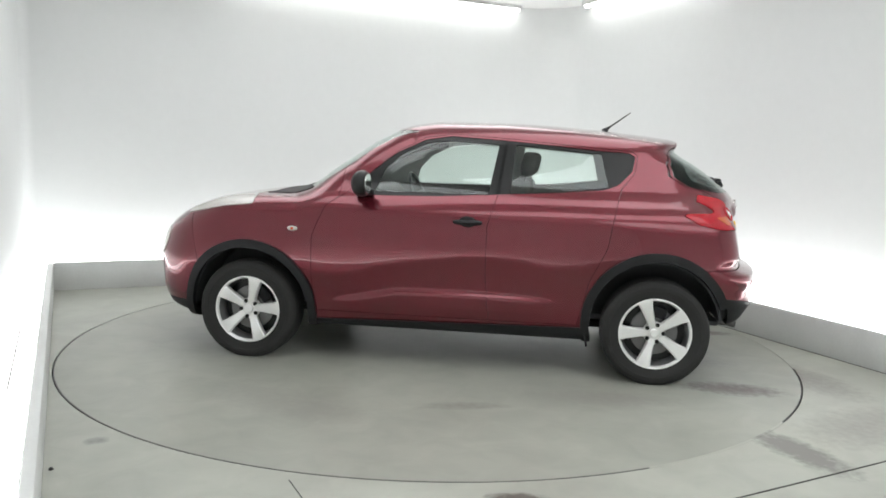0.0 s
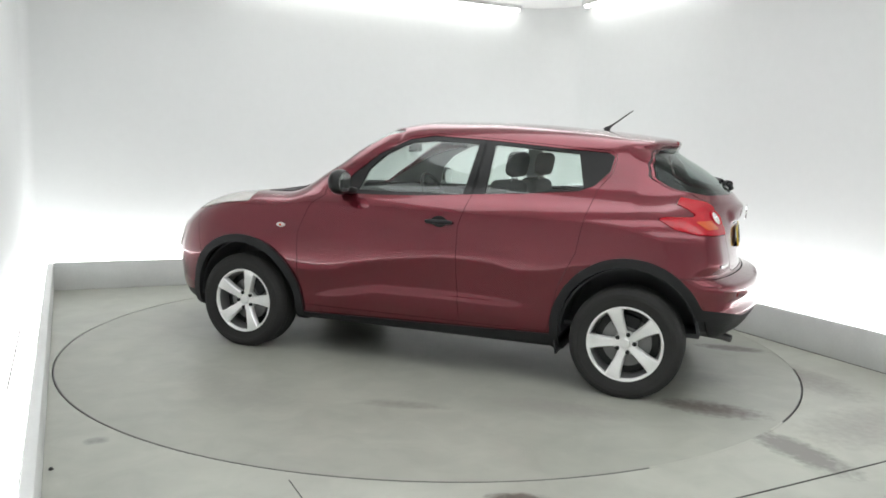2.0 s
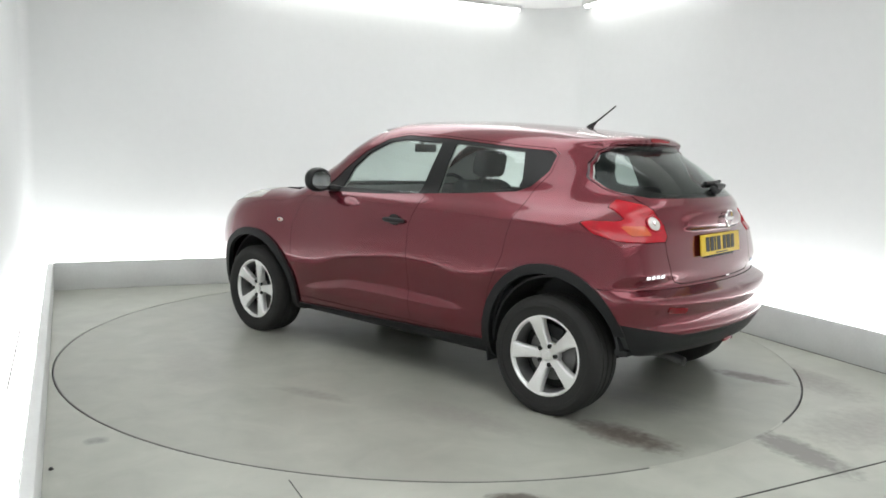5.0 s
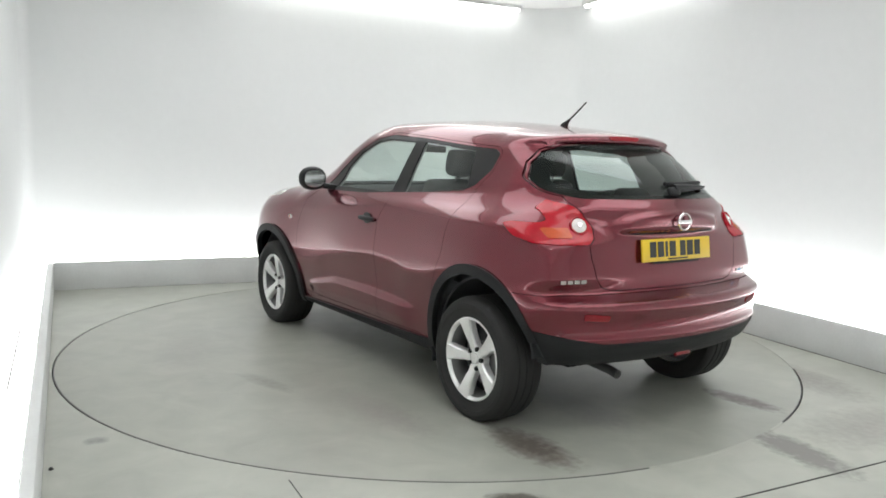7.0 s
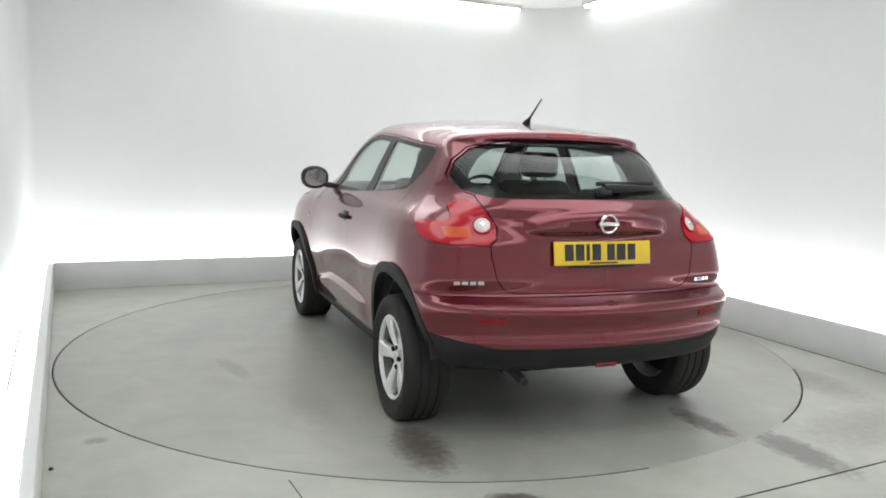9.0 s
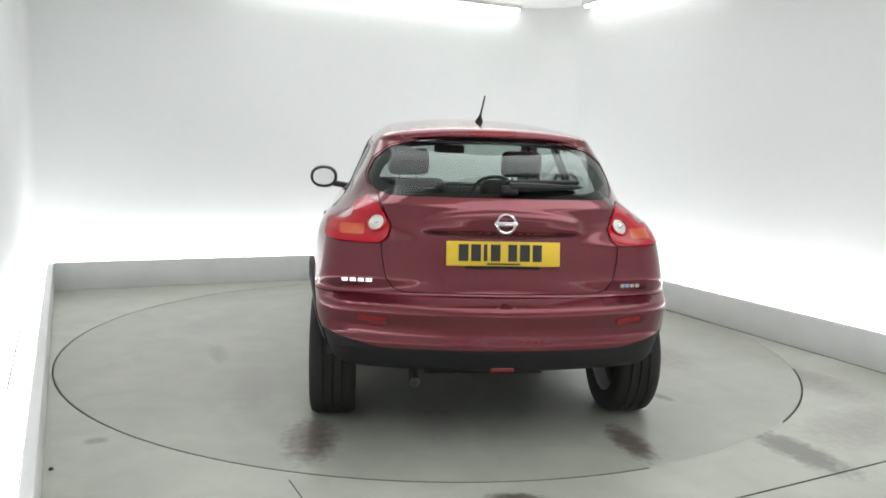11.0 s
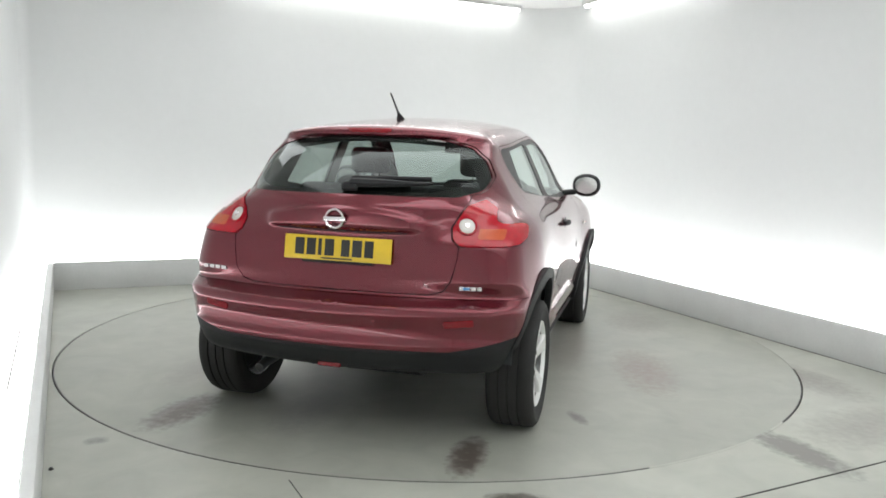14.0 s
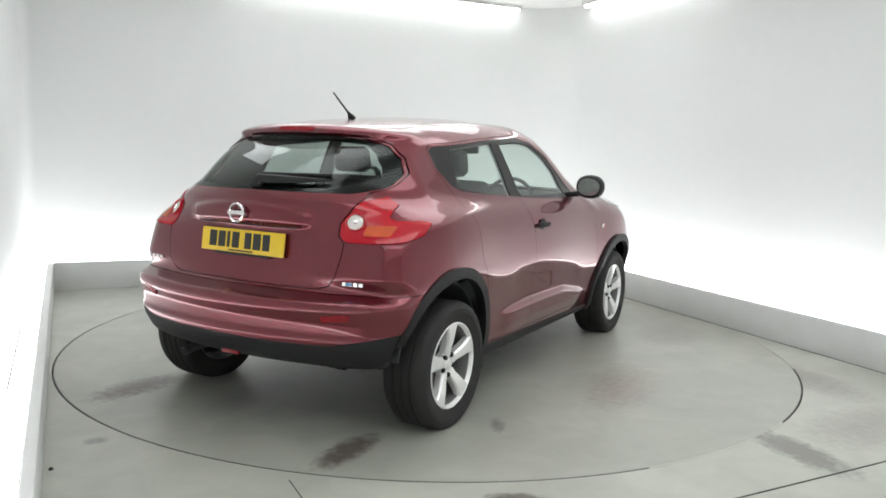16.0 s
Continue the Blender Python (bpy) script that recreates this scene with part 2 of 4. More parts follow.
def room():
    tagged(slab("wall_north", WL - 0.15, WR + 0.15, WB, WB + 0.15, 0, HIGH, WALL, "smooth white studio wall washed with light"))
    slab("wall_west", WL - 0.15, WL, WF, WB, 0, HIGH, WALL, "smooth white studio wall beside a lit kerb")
    slab("wall_east", WR, WR + 0.15, WF, WB, 0, HIGH, WALL, "smooth white studio wall washed with light")
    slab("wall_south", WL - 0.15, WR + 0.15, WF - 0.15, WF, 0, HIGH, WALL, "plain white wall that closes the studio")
    slab("ceiling", WL - 0.15, WR + 0.15, WF - 0.15, WB + 0.15, HIGH, HIGH + 0.1, CEIL, "white studio ceiling with light panels")
    # floor with a round hole for the turntable
    bm = bmesh.new()
    n = 160
    ring = [bm.verts.new(((RING + 0.0105) * math.cos(2 * math.pi * k / n), RING_Y + (RING + 0.0105) * math.sin(2 * math.pi * k / n), 0)) for k in range(n)]
    low = [bm.verts.new((v.co.x, v.co.y, -0.05)) for v in ring]
    out = []
    ca, sa = math.cos(radians(TURN)), math.sin(radians(TURN))
    for k in range(n):
        a = 2 * math.pi * k / n - radians(TURN)
        dx, dy = math.cos(a), math.sin(a)
        s = min(((WR + 0.1) if dx > 0 else (WL - 0.1)) / dx if abs(dx) > 1e-9 else 99, ((WB + 0.1) if dy > 0 else (WF - 0.1)) / dy if abs(dy) > 1e-9 else 99)
        x, y = s * dx, s * dy
        out.append(bm.verts.new((x * ca - y * sa, x * sa + y * ca, 0)))
    for k in range(n):
        j = (k + 1) % n
        bm.faces.new((ring[k], ring[j], out[j], out[k]))
        bm.faces.new((ring[k], low[k], low[j], ring[j]))
    for x, y in ((WL - 0.1, WB + 0.1), (WR + 0.1, WB + 0.1), (WL - 0.1, WF - 0.1), (WR + 0.1, WF - 0.1)):
        v = bm.verts.new((x * ca - y * sa, x * sa + y * ca, 0))
        near = sorted(out, key=lambda o: (o.co - v.co).length)[:6]
        a0 = math.atan2(v.co.y, v.co.x)
        lower = max((o for o in near if (math.atan2(o.co.y, o.co.x) - a0 + math.pi) % (2 * math.pi) - math.pi < 0), key=lambda o: (math.atan2(o.co.y, o.co.x) - a0 + math.pi) % (2 * math.pi))
        upper = min((o for o in near if (math.atan2(o.co.y, o.co.x) - a0 + math.pi) % (2 * math.pi) - math.pi > 0), key=lambda o: (math.atan2(o.co.y, o.co.x) - a0 + math.pi) % (2 * math.pi))
        bm.faces.new((lower, v, upper))
    tagged(part("floor", bm, FLOOR_M, smooth=False), "grey painted concrete floor with scuffs", kind="structure")
    pit = part("turntable_pit", lathe([(2.55, -0.055), (0.0, -0.055)], 64, "z", closed=False), GLOSS_BLACK)
    tagged(pit, "dark pit below the turntable", kind="structure")
    # stretches of the gap round the turntable that dirt and paint have closed
    for a0, a1 in ((-66.5, -41.0), (-13.0, 62.0)):
        bm = bmesh.new()
        rows = []
        for k in range(41):
            a = radians(a0 + (a1 - a0) * k / 40)
            rows.append([bm.verts.new((r * math.cos(a), RING_Y + r * math.sin(a), z)) for r, z in ((RING - 0.003, 0.0012), (RING + 0.011, 0.0012), (RING + 0.011, -0.004), (RING - 0.003, -0.0005))])
        for p, q in zip(rows, rows[1:]):
            for i in range(4):
                bm.faces.new((p[i], p[(i + 1) % 4], q[(i + 1) % 4], q[i]))
        tagged(part("gap_filling", bm, FLOOR_M), "grey filling in the gap round the turntable", kind="structure")
    # kerbs with a light cove behind them
    tagged(slab("kerb_north", -2.494, XR, YB, YB + 0.045, 0, KERB_H, KERB, "grey painted kerb with a light cove behind", 0.006))
    west = tagged(slab("kerb_west", -0.045, 0, -9.0, 0.045, 0, KERB_H, KERB, "grey painted kerb along the white wall", 0.006))
    west.matrix_basis = ROOM @ pose(-2.495, YB, 0, 0, 0, 1.03)
    tagged(slab("kerb_east", XR, XR + 0.045, WF, YB + 0.045, 0, KERB_H, KERB, "grey painted kerb with a light cove behind", 0.006))
    # unseen south kerb, added with its cove light behind the camera
    tagged(slab("added_kerb_south", -2.30, XR - 0.002, WF + 0.40, WF + 0.445, 0, KERB_H, KERB, "grey painted kerb with a light cove behind", 0.006))
    slab("kerb_joint_east", XR - 0.006, XR - 0.001, WF + 0.46, YB - 0.012, -0.003, 0.003, JOINT, "dark dirty joint at the kerb's foot")
    # the first cove light, at the south, is added to brighten the car's rear
    for m, (x0, x1, y0, y1) in ((ROOM, (-2.25, XR - 0.01, WF + 0.012, WF + 0.39)), (ROOM, (WL + 0.012, WR - 0.01, YB + 0.055, WB - 0.012)), (ROOM, (XR + 0.055, WR - 0.012, WF + 0.05, YB + 0.045)), (west.matrix_basis, (-0.34, -0.055, -8.8, 0.046))):
        e = tagged(new("cove_light"), "white light strip set behind the kerb", "light strip", "cove lights")
        e.matrix_basis = m @ pose((x0 + x1) / 2, (y0 + y1) / 2, 0)
        part("diffuser", box(x1 - x0, y1 - y0, 0.02, pose(0, 0, 0.21)), COVE, e, smooth=False)
        part("tray", box(x1 - x0 - 0.02, y1 - y0 - 0.02, 0.194, pose(0, 0, 0.101)), KERB, e, smooth=False)
    seam = part("cove_joint", box(2.52, 0.007, 0.006, pose(-2.438, -0.912, 0.224, 0, 0, math.degrees(math.atan2(-2.275, 1.082)))), JOINT, smooth=False)
    tagged(seam, "thin dark joint in the cove's cover", kind="structure")
    # rounded inner corners between the walls
    for nm, cx, cy, a0, r in (("north_east", WR, WB, 0, 0.62), ("north_west", WL, WB, 90, 0.10)):
        bm = bmesh.new()
        sx, sy = (-1 if cx > 0 else 1), -1
        cols = []
        for k in range(25):
            a = radians(a0 + 90 * k / 24)
            x, y = cx + sx * r + r * math.cos(a), cy + sy * r + r * math.sin(a)
            cols.append((bm.verts.new((x, y, 0)), bm.verts.new((x, y, HIGH))))
        for p, q in zip(cols, cols[1:]):
            bm.faces.new((p[0], p[1], q[1], q[0]))
        ob = part("wall_corner_" + nm, bm, WALL)
        ob.matrix_basis = ROOM
        tagged(ob, "smooth rounded white wall corner", kind="structure")
    # joints in the floor and a bolt at the kerb's foot
    for nm, x0, y0, x1, y1, wd in (("floor_joint", -0.56, -2.43, -0.30, -2.95, 0.004), ("floor_joint", 1.00, -2.62, 2.65, -1.79, 0.008)):
        ln = math.hypot(x1 - x0, y1 - y0)
        ob = part(nm, box(ln, wd, 0.004, pose((x0 + x1) / 2, (y0 + y1) / 2, 0.0, 0, 0, math.degrees(math.atan2(y1 - y0, x1 - x0)))), JOINT, smooth=False)
        tagged(ob, "thin dark joint in the grey floor", kind="structure")
    bolt = part("floor_bolt", lathe([(0.0, 0.010), (0.006, 0.010), (0.008, 0.005), (0.008, 0.002), (0.011, 0.002), (0.011, -0.002), (0.0, -0.002)], 16, "z", closed=False), INK)
    bolt.matrix_basis = pose(-1.545, -2.385, 0)
    tagged(bolt, "small dark bolt in the floor beside the kerb", "bolt")
    # ceiling lights
    # the last panel is added out of view to brighten south wall and tailgate
    for k, (x0, x1, y0, y1) in enumerate(((-2.0, 2.0, 0.7, 2.0), (-2.0, 2.0, -1.4, -0.1), (-2.0, 2.0, -3.5, -2.2), (-2.0, 2.0, -5.6, -4.3))):
        e = tagged(new("ceiling_light"), "large white light panel on the ceiling", "ceiling light", "ceiling light panels")
        e.matrix_basis = ROOM @ pose((x0 + x1) / 2, (y0 + y1) / 2, HIGH - 0.03)
        part("diffuser", box(x1 - x0 - 0.06, y1 - y0 - 0.06, 0.02, pose(0, 0, -0.005)), PANEL, e, smooth=False)
        bm = bmesh.new()
        for sx, sy, px, py in ((x1 - x0, 0.03, 0, (y1 - y0) / 2 - 0.015), (x1 - x0, 0.03, 0, 0.015 - (y1 - y0) / 2), (0.03, y1 - y0 - 0.06, (x1 - x0) / 2 - 0.015, 0), (0.03, y1 - y0 - 0.06, 0.015 - (x1 - x0) / 2, 0)):
            box(sx, sy, 0.06, pose(px, py, 0), bm=bm)
        part("frame", bm, KERB, e, smooth=False)
    for x0, x1, y0, y1 in ((-0.9, 2.36, WB - 0.14, WB - 0.06), (WR - 0.14, WR - 0.06, 0.4, 2.40)):
        e = tagged(new("wall_washer"), "white strip light along the wall's top", "strip light", "wall washers")
        e.matrix_basis = ROOM @ pose((x0 + x1) / 2, (y0 + y1) / 2, HIGH - 0.04)
        part("housing", box(x1 - x0, y1 - y0, 0.04, pose(0, 0, 0.02)), KERB, e, smooth=False)
        part("tube", box(x1 - x0 - 0.04, y1 - y0 - 0.03, 0.03, pose(0, 0, -0.012), 0.008), STRIP, e)


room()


# ---- turntable ----
def turntable():
    t = new("turntable")
    tagged(t, "round grey painted turntable flush with the floor", "turntable")
    bm = lathe([(0.0, -0.04), (RING - 0.004, -0.04), (RING, -0.004), (RING - 0.004, 0.0), (0.0, 0.0)], 200, "z", closed=False)
    bmesh.ops.remove_doubles(bm, verts=bm.verts, dist=1e-5)
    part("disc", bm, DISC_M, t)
    part("edge_ring", lathe([(RING - 0.003, -0.03), (RING - 0.003, -0.0015), (RING + 0.0025, -0.0015), (RING + 0.0025, -0.03)], 200, "z"), STEEL, t, "dark steel edge ring")
    return t


TABLE = turntable()


# ---- the car: one smooth shell, cut into its panels ----
# car space: x forward from the middle of the wheelbase, y to its left, z up from the ground
AXLE, HUB_Z, HUB_Y = 1.265, 0.307, 0.764
TYRE_R = 0.318


def curve(keys):
    """A smooth curve through (place, value) keys (monotone cubic)."""
    k = np.array(sorted(keys), float)
    x, y = k[:, 0], k[:, 1]
    h, d = np.diff(x), np.diff(y) / np.diff(x)
    m = np.empty_like(x)
    m[0], m[-1] = d[0], d[-1]
    for i in range(1, len(x) - 1):
        m[i] = 0 if d[i - 1] * d[i] <= 0 else 3 * (h[i - 1] + h[i]) / ((2 * h[i] + h[i - 1]) / d[i - 1] + (h[i] + 2 * h[i - 1]) / d[i])

    def f(v):
        v = np.asarray(v, float)
        i = np.clip(np.searchsorted(x, v) - 1, 0, len(x) - 2)
        t = np.clip((v - x[i]) / h[i], -0.5, 1.5)
        c = np.clip(t, 0, 1)
        s = y[i] * (1 + 2 * c) * (1 - c) ** 2 + m[i] * h[i] * c * (1 - c) ** 2 + y[i + 1] * c * c * (3 - 2 * c) + m[i + 1] * h[i] * c * c * (c - 1)
        return s + np.where(v < x[0], (v - x[0]) * m[0], 0) + np.where(v > x[-1], (v - x[-1]) * m[-1], 0)
    return f


roof_line = curve([(-1.9, 1.36), (-1.45, 1.452), (-1.3, 1.474), (-1.1, 1.496), (-0.92, 1.513), (-0.6, 1.535), (-0.25, 1.547), (0.1, 1.547), (0.32, 1.523),
                   (0.55, 1.432), (0.84, 1.248), (1.08, 1.085), (1.16, 1.06), (1.3, 1.05), (1.55, 1.015), (1.78, 0.955), (1.95, 0.89), (2.3, 0.72)])
tail_line = curve([(0.1, -1.80), (0.26, -1.83), (0.34, -1.87), (0.42, -1.915), (0.47, -1.94), (0.50, -1.942), (0.53, -1.932), (0.57, -1.930), (0.63, -1.942), (0.662, -1.932), (0.683, -1.875), (0.706, -1.828),
                   (0.80, -1.806), (0.90, -1.793), (0.96, -1.791), (1.02, -1.797), (1.06, -1.802), (1.09, -1.798), (1.12, -1.778), (1.20, -1.69), (1.30, -1.55), (1.37, -1.435), (1.395, -1.408), (1.42, -1.428), (1.45, -1.426), (1.5, -1.37)])
tail_bow = curve([(0.2, 0.26), (0.6, 0.24), (0.70, 0.20), (0.78, 0.12), (0.92, 0.15), (1.01, 0.33), (1.06, 0.43), (1.3, 0.44), (1.5, 0.40)])
nose_line = curve([(0.1, 1.88), (0.2, 1.96), (0.3, 2.05), (0.42, 2.09), (0.6, 2.10), (0.75, 2.06), (0.9, 1.97), (1.1, 1.80)])
side_line = curve([(0.15, 0.75), (0.24, 0.815), (0.32, 0.838), (0.40, 0.847), (0.50, 0.851), (0.62, 0.852), (0.72, 0.849), (0.82, 0.842), (0.90, 0.834), (0.97, 0.818), (1.03, 0.787),
                   (1.08, 0.745), (1.13, 0.712), (1.20, 0.683), (1.30, 0.638), (1.42, 0.578), (1.50, 0.52), (1.6, 0.42)])
# the height of the flank's fold along the car, and of the ledge at the doors' foot
fold_line = curve([(-2.2, 0.66), (-1.6, 0.70), (-1.3, 0.765), (-1.0, 0.735), (-0.8, 0.68), (-0.62, 0.662), (-0.45, 0.695), (-0.2, 0.705), (0.1, 0.675), (0.4, 0.625), (0.6, 0.568), (0.9, 0.548), (1.3, 0.60), (2.2, 0.60)])
ledge_line = curve([(-1.0, 0.445), (-0.5, 0.468), (-0.1, 0.478), (0.25, 0.475), (0.5, 0.435), (0.7, 0.40)])


def bell(v, mid, wide):
    return np.exp(-((v - mid) / wide) ** 2)


def shell(P):
    """Below nought inside the body, above it outside."""
    x, y, z = P[..., 0], np.abs(P[..., 1]), P[..., 2]
    wide = side_line(z)
    wide = wide + 0.044 * bell(x, 1.28, 0.40) * bell(z, 0.70, 0.25) + 0.038 * bell(x, -1.28, 0.44) * bell(z, 0.66, 0.26)
    along = 1 / (1 + np.exp(-(0.66 - x) / 0.04)) / (1 + np.exp(-(x + 0.60) / 0.04))
    wide = wide + 0.010 * bell(x, 0.1, 0.42) * bell(z, 0.73, 0.17)
    drop = fold_line(x) - z
    drop = 0.5 * (drop + np.sqrt(drop * drop + 0.016 ** 2))
    wide = wide - 0.26 * 0.12 * (1 - np.exp(-drop / 0.12))
    wide = wide + 0.020 * along / (1 + np.exp((z - ledge_line(x)) / 0.0065)) * np.clip((z - 0.28) / 0.10, 0, 1)
    wide = wide + 0.022 * bell(x, -1.15, 0.36) / (1 + np.exp((z - 1.06) / 0.022)) * np.clip((z - 0.78) / 0.22, 0, 1)
    wide = wide - 0.03 * np.clip((x - 0.1) / 0.6, 0, 1) ** 2 * bell(z, 1.25, 0.2) - 0.075 * np.clip((-0.7 - x) / 0.8, 0, 1.3) ** 2 * bell(z, 1.3, 0.22)
    wide = wide - 0.10 * np.clip((x - 1.35) / 0.7, 0, 2) ** 2 - 0.085 * np.clip((-1.27 - x) / 0.55, 0, 2) ** 1.7 + 0.03 * np.clip((-1.35 - x) / 0.3, 0, 1) * bell(z, 0.58, 0.13)
    shelf = 1 / (1 + np.exp(-(z - 1.078) / 0.022)) * np.clip((1.40 - z) / 0.22, 0, 1)
    wide = wide - 0.055 * np.clip((-1.26 - x) / 0.25, 0, 1.2) ** 1.3 * shelf
    side = (y - wide) * 0.92
    back = np.clip((z - 1.0) / 0.4, 0, 1)
    top = z - roof_line(x + 0.28 * y * y * np.clip((x - 0.15) / 0.5, 0, 1)) + (0.06 + 0.10 * back) * y * y + 0.10 * back * y ** 4
    top = top - 0.035 * bell(y, 0.66, 0.16) * bell(x, 1.45, 0.35)
    top = top * np.where(x > 0.25, 0.85, 1.0)
    bow = tail_bow(z)
    brow = 0.026 / (1 + np.exp((0.984 - z) / 0.006)) / (1 + np.exp((z - 1.082 + 0.30 * y * y) / 0.006)) / (1 + np.exp((y - 0.365) / 0.012))
    tail = (tail_line(z) - brow + bow * y * y + 0.35 * bow * y ** 6 - x) * (0.9 - 0.2 * back)
    nose = (x - nose_line(z) + 0.30 * y * y + 0.35 * y ** 6) * 0.95
    low = 0.228 + 0.125 * np.clip((-1.40 - x) / 0.25, 0, 1) + 0.02 * np.clip((x - 1.5) / 0.4, 0, 1) - z

    def join(a, b, k):
        return np.maximum(a, b) + np.clip(k - np.abs(a - b), 0, None) ** 2 / (4 * k)
    f = join(side, tail, 0.10)
    f = join(f, nose, 0.16)
    f = join(f, top, 0.085 - 0.05 * np.clip((-1.05 - x) / 0.25, 0, 1))
    return join(f, low, 0.05)


def shell_mesh():
    """Half of the shell (y >= 0): rays from a spine meet the surface."""
    x0, x1, zs = -1.02, 1.15, 0.74
    na = 250
    ang = np.linspace(-math.pi / 2, math.pi / 2, na)
    rows = []
    for b in np.linspace(math.pi / 2, 0, 96)[:-1]:
        rows.append((x0, -math.sin(b), math.cos(b)))
    for x in np.linspace(x0, x1, 170):
        rows.append((x, 0.0, 1.0))
    for b in np.linspace(0, math.pi / 2, 70)[1:]:
        rows.append((x1, math.sin(b), math.cos(b)))
    rows = np.array(rows)
    O = np.zeros((len(rows), na, 3))
    O[..., 0], O[..., 2] = rows[:, :1], zs
    Dv = np.empty_like(O)
    Dv[..., 0] = rows[:, 1:2]
    Dv[..., 1] = rows[:, 2:3] * np.cos(ang)
    Dv[..., 2] = rows[:, 2:3] * np.sin(ang)
    lo, hi = np.full(O.shape[:2], 0.15), np.full(O.shape[:2], 1.7)
    for _ in range(26):
        mid = (lo + hi) / 2
        inside = shell(O + Dv * mid[..., None]) < 0
        lo, hi = np.where(inside, mid, lo), np.where(inside, hi, mid)
    V = O + Dv * lo[..., None]
    V[..., 1] = np.maximum(V[..., 1], 0)
    V[:, 0, 1] = V[:, -1, 1] = 0
    n = len(rows)
    i, j = np.meshgrid(np.arange(n - 1), np.arange(na - 1), indexing="ij")
    q = (i * na + j).ravel()
    T = np.concatenate([np.stack([q, q + na, q + 1], 1), np.stack([q + 1, q + na, q + na + 1], 1)])
    V = V.reshape(-1, 3)
    A, B, C = V[T[:, 0]], V[T[:, 1]], V[T[:, 2]]
    N = np.cross(B - A, C - A)
    keep = np.linalg.norm(N, axis=1) > 1e-9
    T, N, M = T[keep], N[keep], (A + B + C)[keep] / 3
    turn = (N * (M - [0, 0, zs])).sum(1) < 0
    T[turn] = T[turn][:, ::-1]
    return V, T


def gradient(V):
    g = np.empty_like(V)
    for a in range(3):
        d = np.zeros(3)
        d[a] = 0.004
        g[:, a] = shell(V + d) - shell(V - d)
    g[np.abs(V[:, 1]) < 1e-6, 1] = 0
    return g / np.maximum(np.linalg.norm(g, axis=1), 1e-9)[:, None]


def clip(V, T, f):
    """The piece of a triangle mesh where f < 0, cut along f = 0."""
    s = f < 0
    c = s[T].sum(1)
    keep = [T[c == 3]]
    made, rows, extra = {}, [], []

    def cut(a, b):
        key = (a, b) if a < b else (b, a)
        if key not in made:
            a, b = key
            t = f[a] / (f[a] - f[b])
            made[key] = len(V) + len(extra)
            extra.append(V[a] + t * (V[b] - V[a]))
        return made[key]
    for tri in T[(c == 1) | (c == 2)]:
        k = [int(v) for v in tri]
        ins = [s[v] for v in k]
        while not (ins[0] and not ins[2]):
            k, ins = k[1:] + k[:1], ins[1:] + ins[:1]
        if ins[1]:
            p, q = cut(k[1], k[2]), cut(k[2], k[0])
            rows += [(k[0], k[1], p), (k[0], p, q)]
        else:
            rows.append((k[0], cut(k[0], k[1]), cut(k[2], k[0])))
    if rows:
        keep.append(np.array(rows))
    W = np.concatenate([V, np.array(extra)]) if extra else V
    F = np.concatenate(keep)
    used, inv = np.unique(F, return_inverse=True)
    return W[used], inv.reshape(-1, 3)


def rounded(points, r=0.0):
    """Signed distance to a polygon with corners rounded by r, as a function of two coordinates."""
    P = np.array(points, float)

    def f(u, v):
        d = np.full(u.shape, 1e9)
        ins = np.zeros(u.shape, bool)
        for a, b in zip(P, np.roll(P, -1, 0)):
            e = b - a
            t = np.clip(((u - a[0]) * e[0] + (v - a[1]) * e[1]) / (e @ e), 0, 1)
            d = np.minimum(d, np.hypot(u - a[0] - t * e[0], v - a[1] - t * e[1]))
            cr = ((a[1] > v) != (b[1] > v)) & (u < (b[0] - a[0]) * (v - a[1]) / (b[1] - a[1] if b[1] != a[1] else 1e-9) + a[0])
            ins ^= cr
        return np.where(ins, -d, d) - r
    return f


# outlines, side view (x, z)
DLO = rounded([(0.60, 1.095), (0.50, 1.195), (0.36, 1.31), (0.18, 1.400), (0.02, 1.425), (-0.35, 1.405), (-0.87, 1.362), (-1.07, 1.350), (-1.10, 1.335),
               (-1.085, 1.26), (-1.01, 1.183), (-0.93, 1.152), (-0.62, 1.125), (0.067, 1.082), (0.4, 1.074), (0.6, 1.078)], 0.015)
FRONT_PANE = rounded([(0.46, 1.10), (0.42, 1.215), (0.32, 1.31), (0.16, 1.385), (0.01, 1.40), (-0.27, 1.385), (-0.225, 1.102)], 0.012)
REAR_PANE = rounded([(-0.385, 1.112), (-0.40, 1.385), (-0.90, 1.345), (-0.945, 1.165), (-0.62, 1.127)], 0.012)
FRONT_DOOR = rounded([(0.83, 0.33), (0.84, 0.55), (0.84, 0.80), (0.77, 0.98), (0.62, 1.085), (0.50, 1.205), (0.36, 1.325), (0.18, 1.42), (0.0, 1.445), (-0.33, 1.425), (-0.29, 1.10), (-0.235, 0.90), (-0.235, 0.60), (-0.26, 0.33)], 0.01)
REAR_DOOR = rounded([(-0.262, 0.33), (-0.237, 0.60), (-0.237, 0.90), (-0.292, 1.10), (-0.332, 1.425), (-0.87, 1.382), (-1.09, 1.368), (-1.12, 1.345), (-1.105, 1.25), (-1.03, 1.15), (-0.99, 1.0), (-0.955, 0.80), (-0.86, 0.60), (-0.80, 0.33)], 0.01)
FRONT_LAMP = rounded([(1.27, 1.06), (1.26, 0.985), (1.45, 0.965), (1.72, 0.905), (1.76, 0.95), (1.55, 1.03)], 0.01)
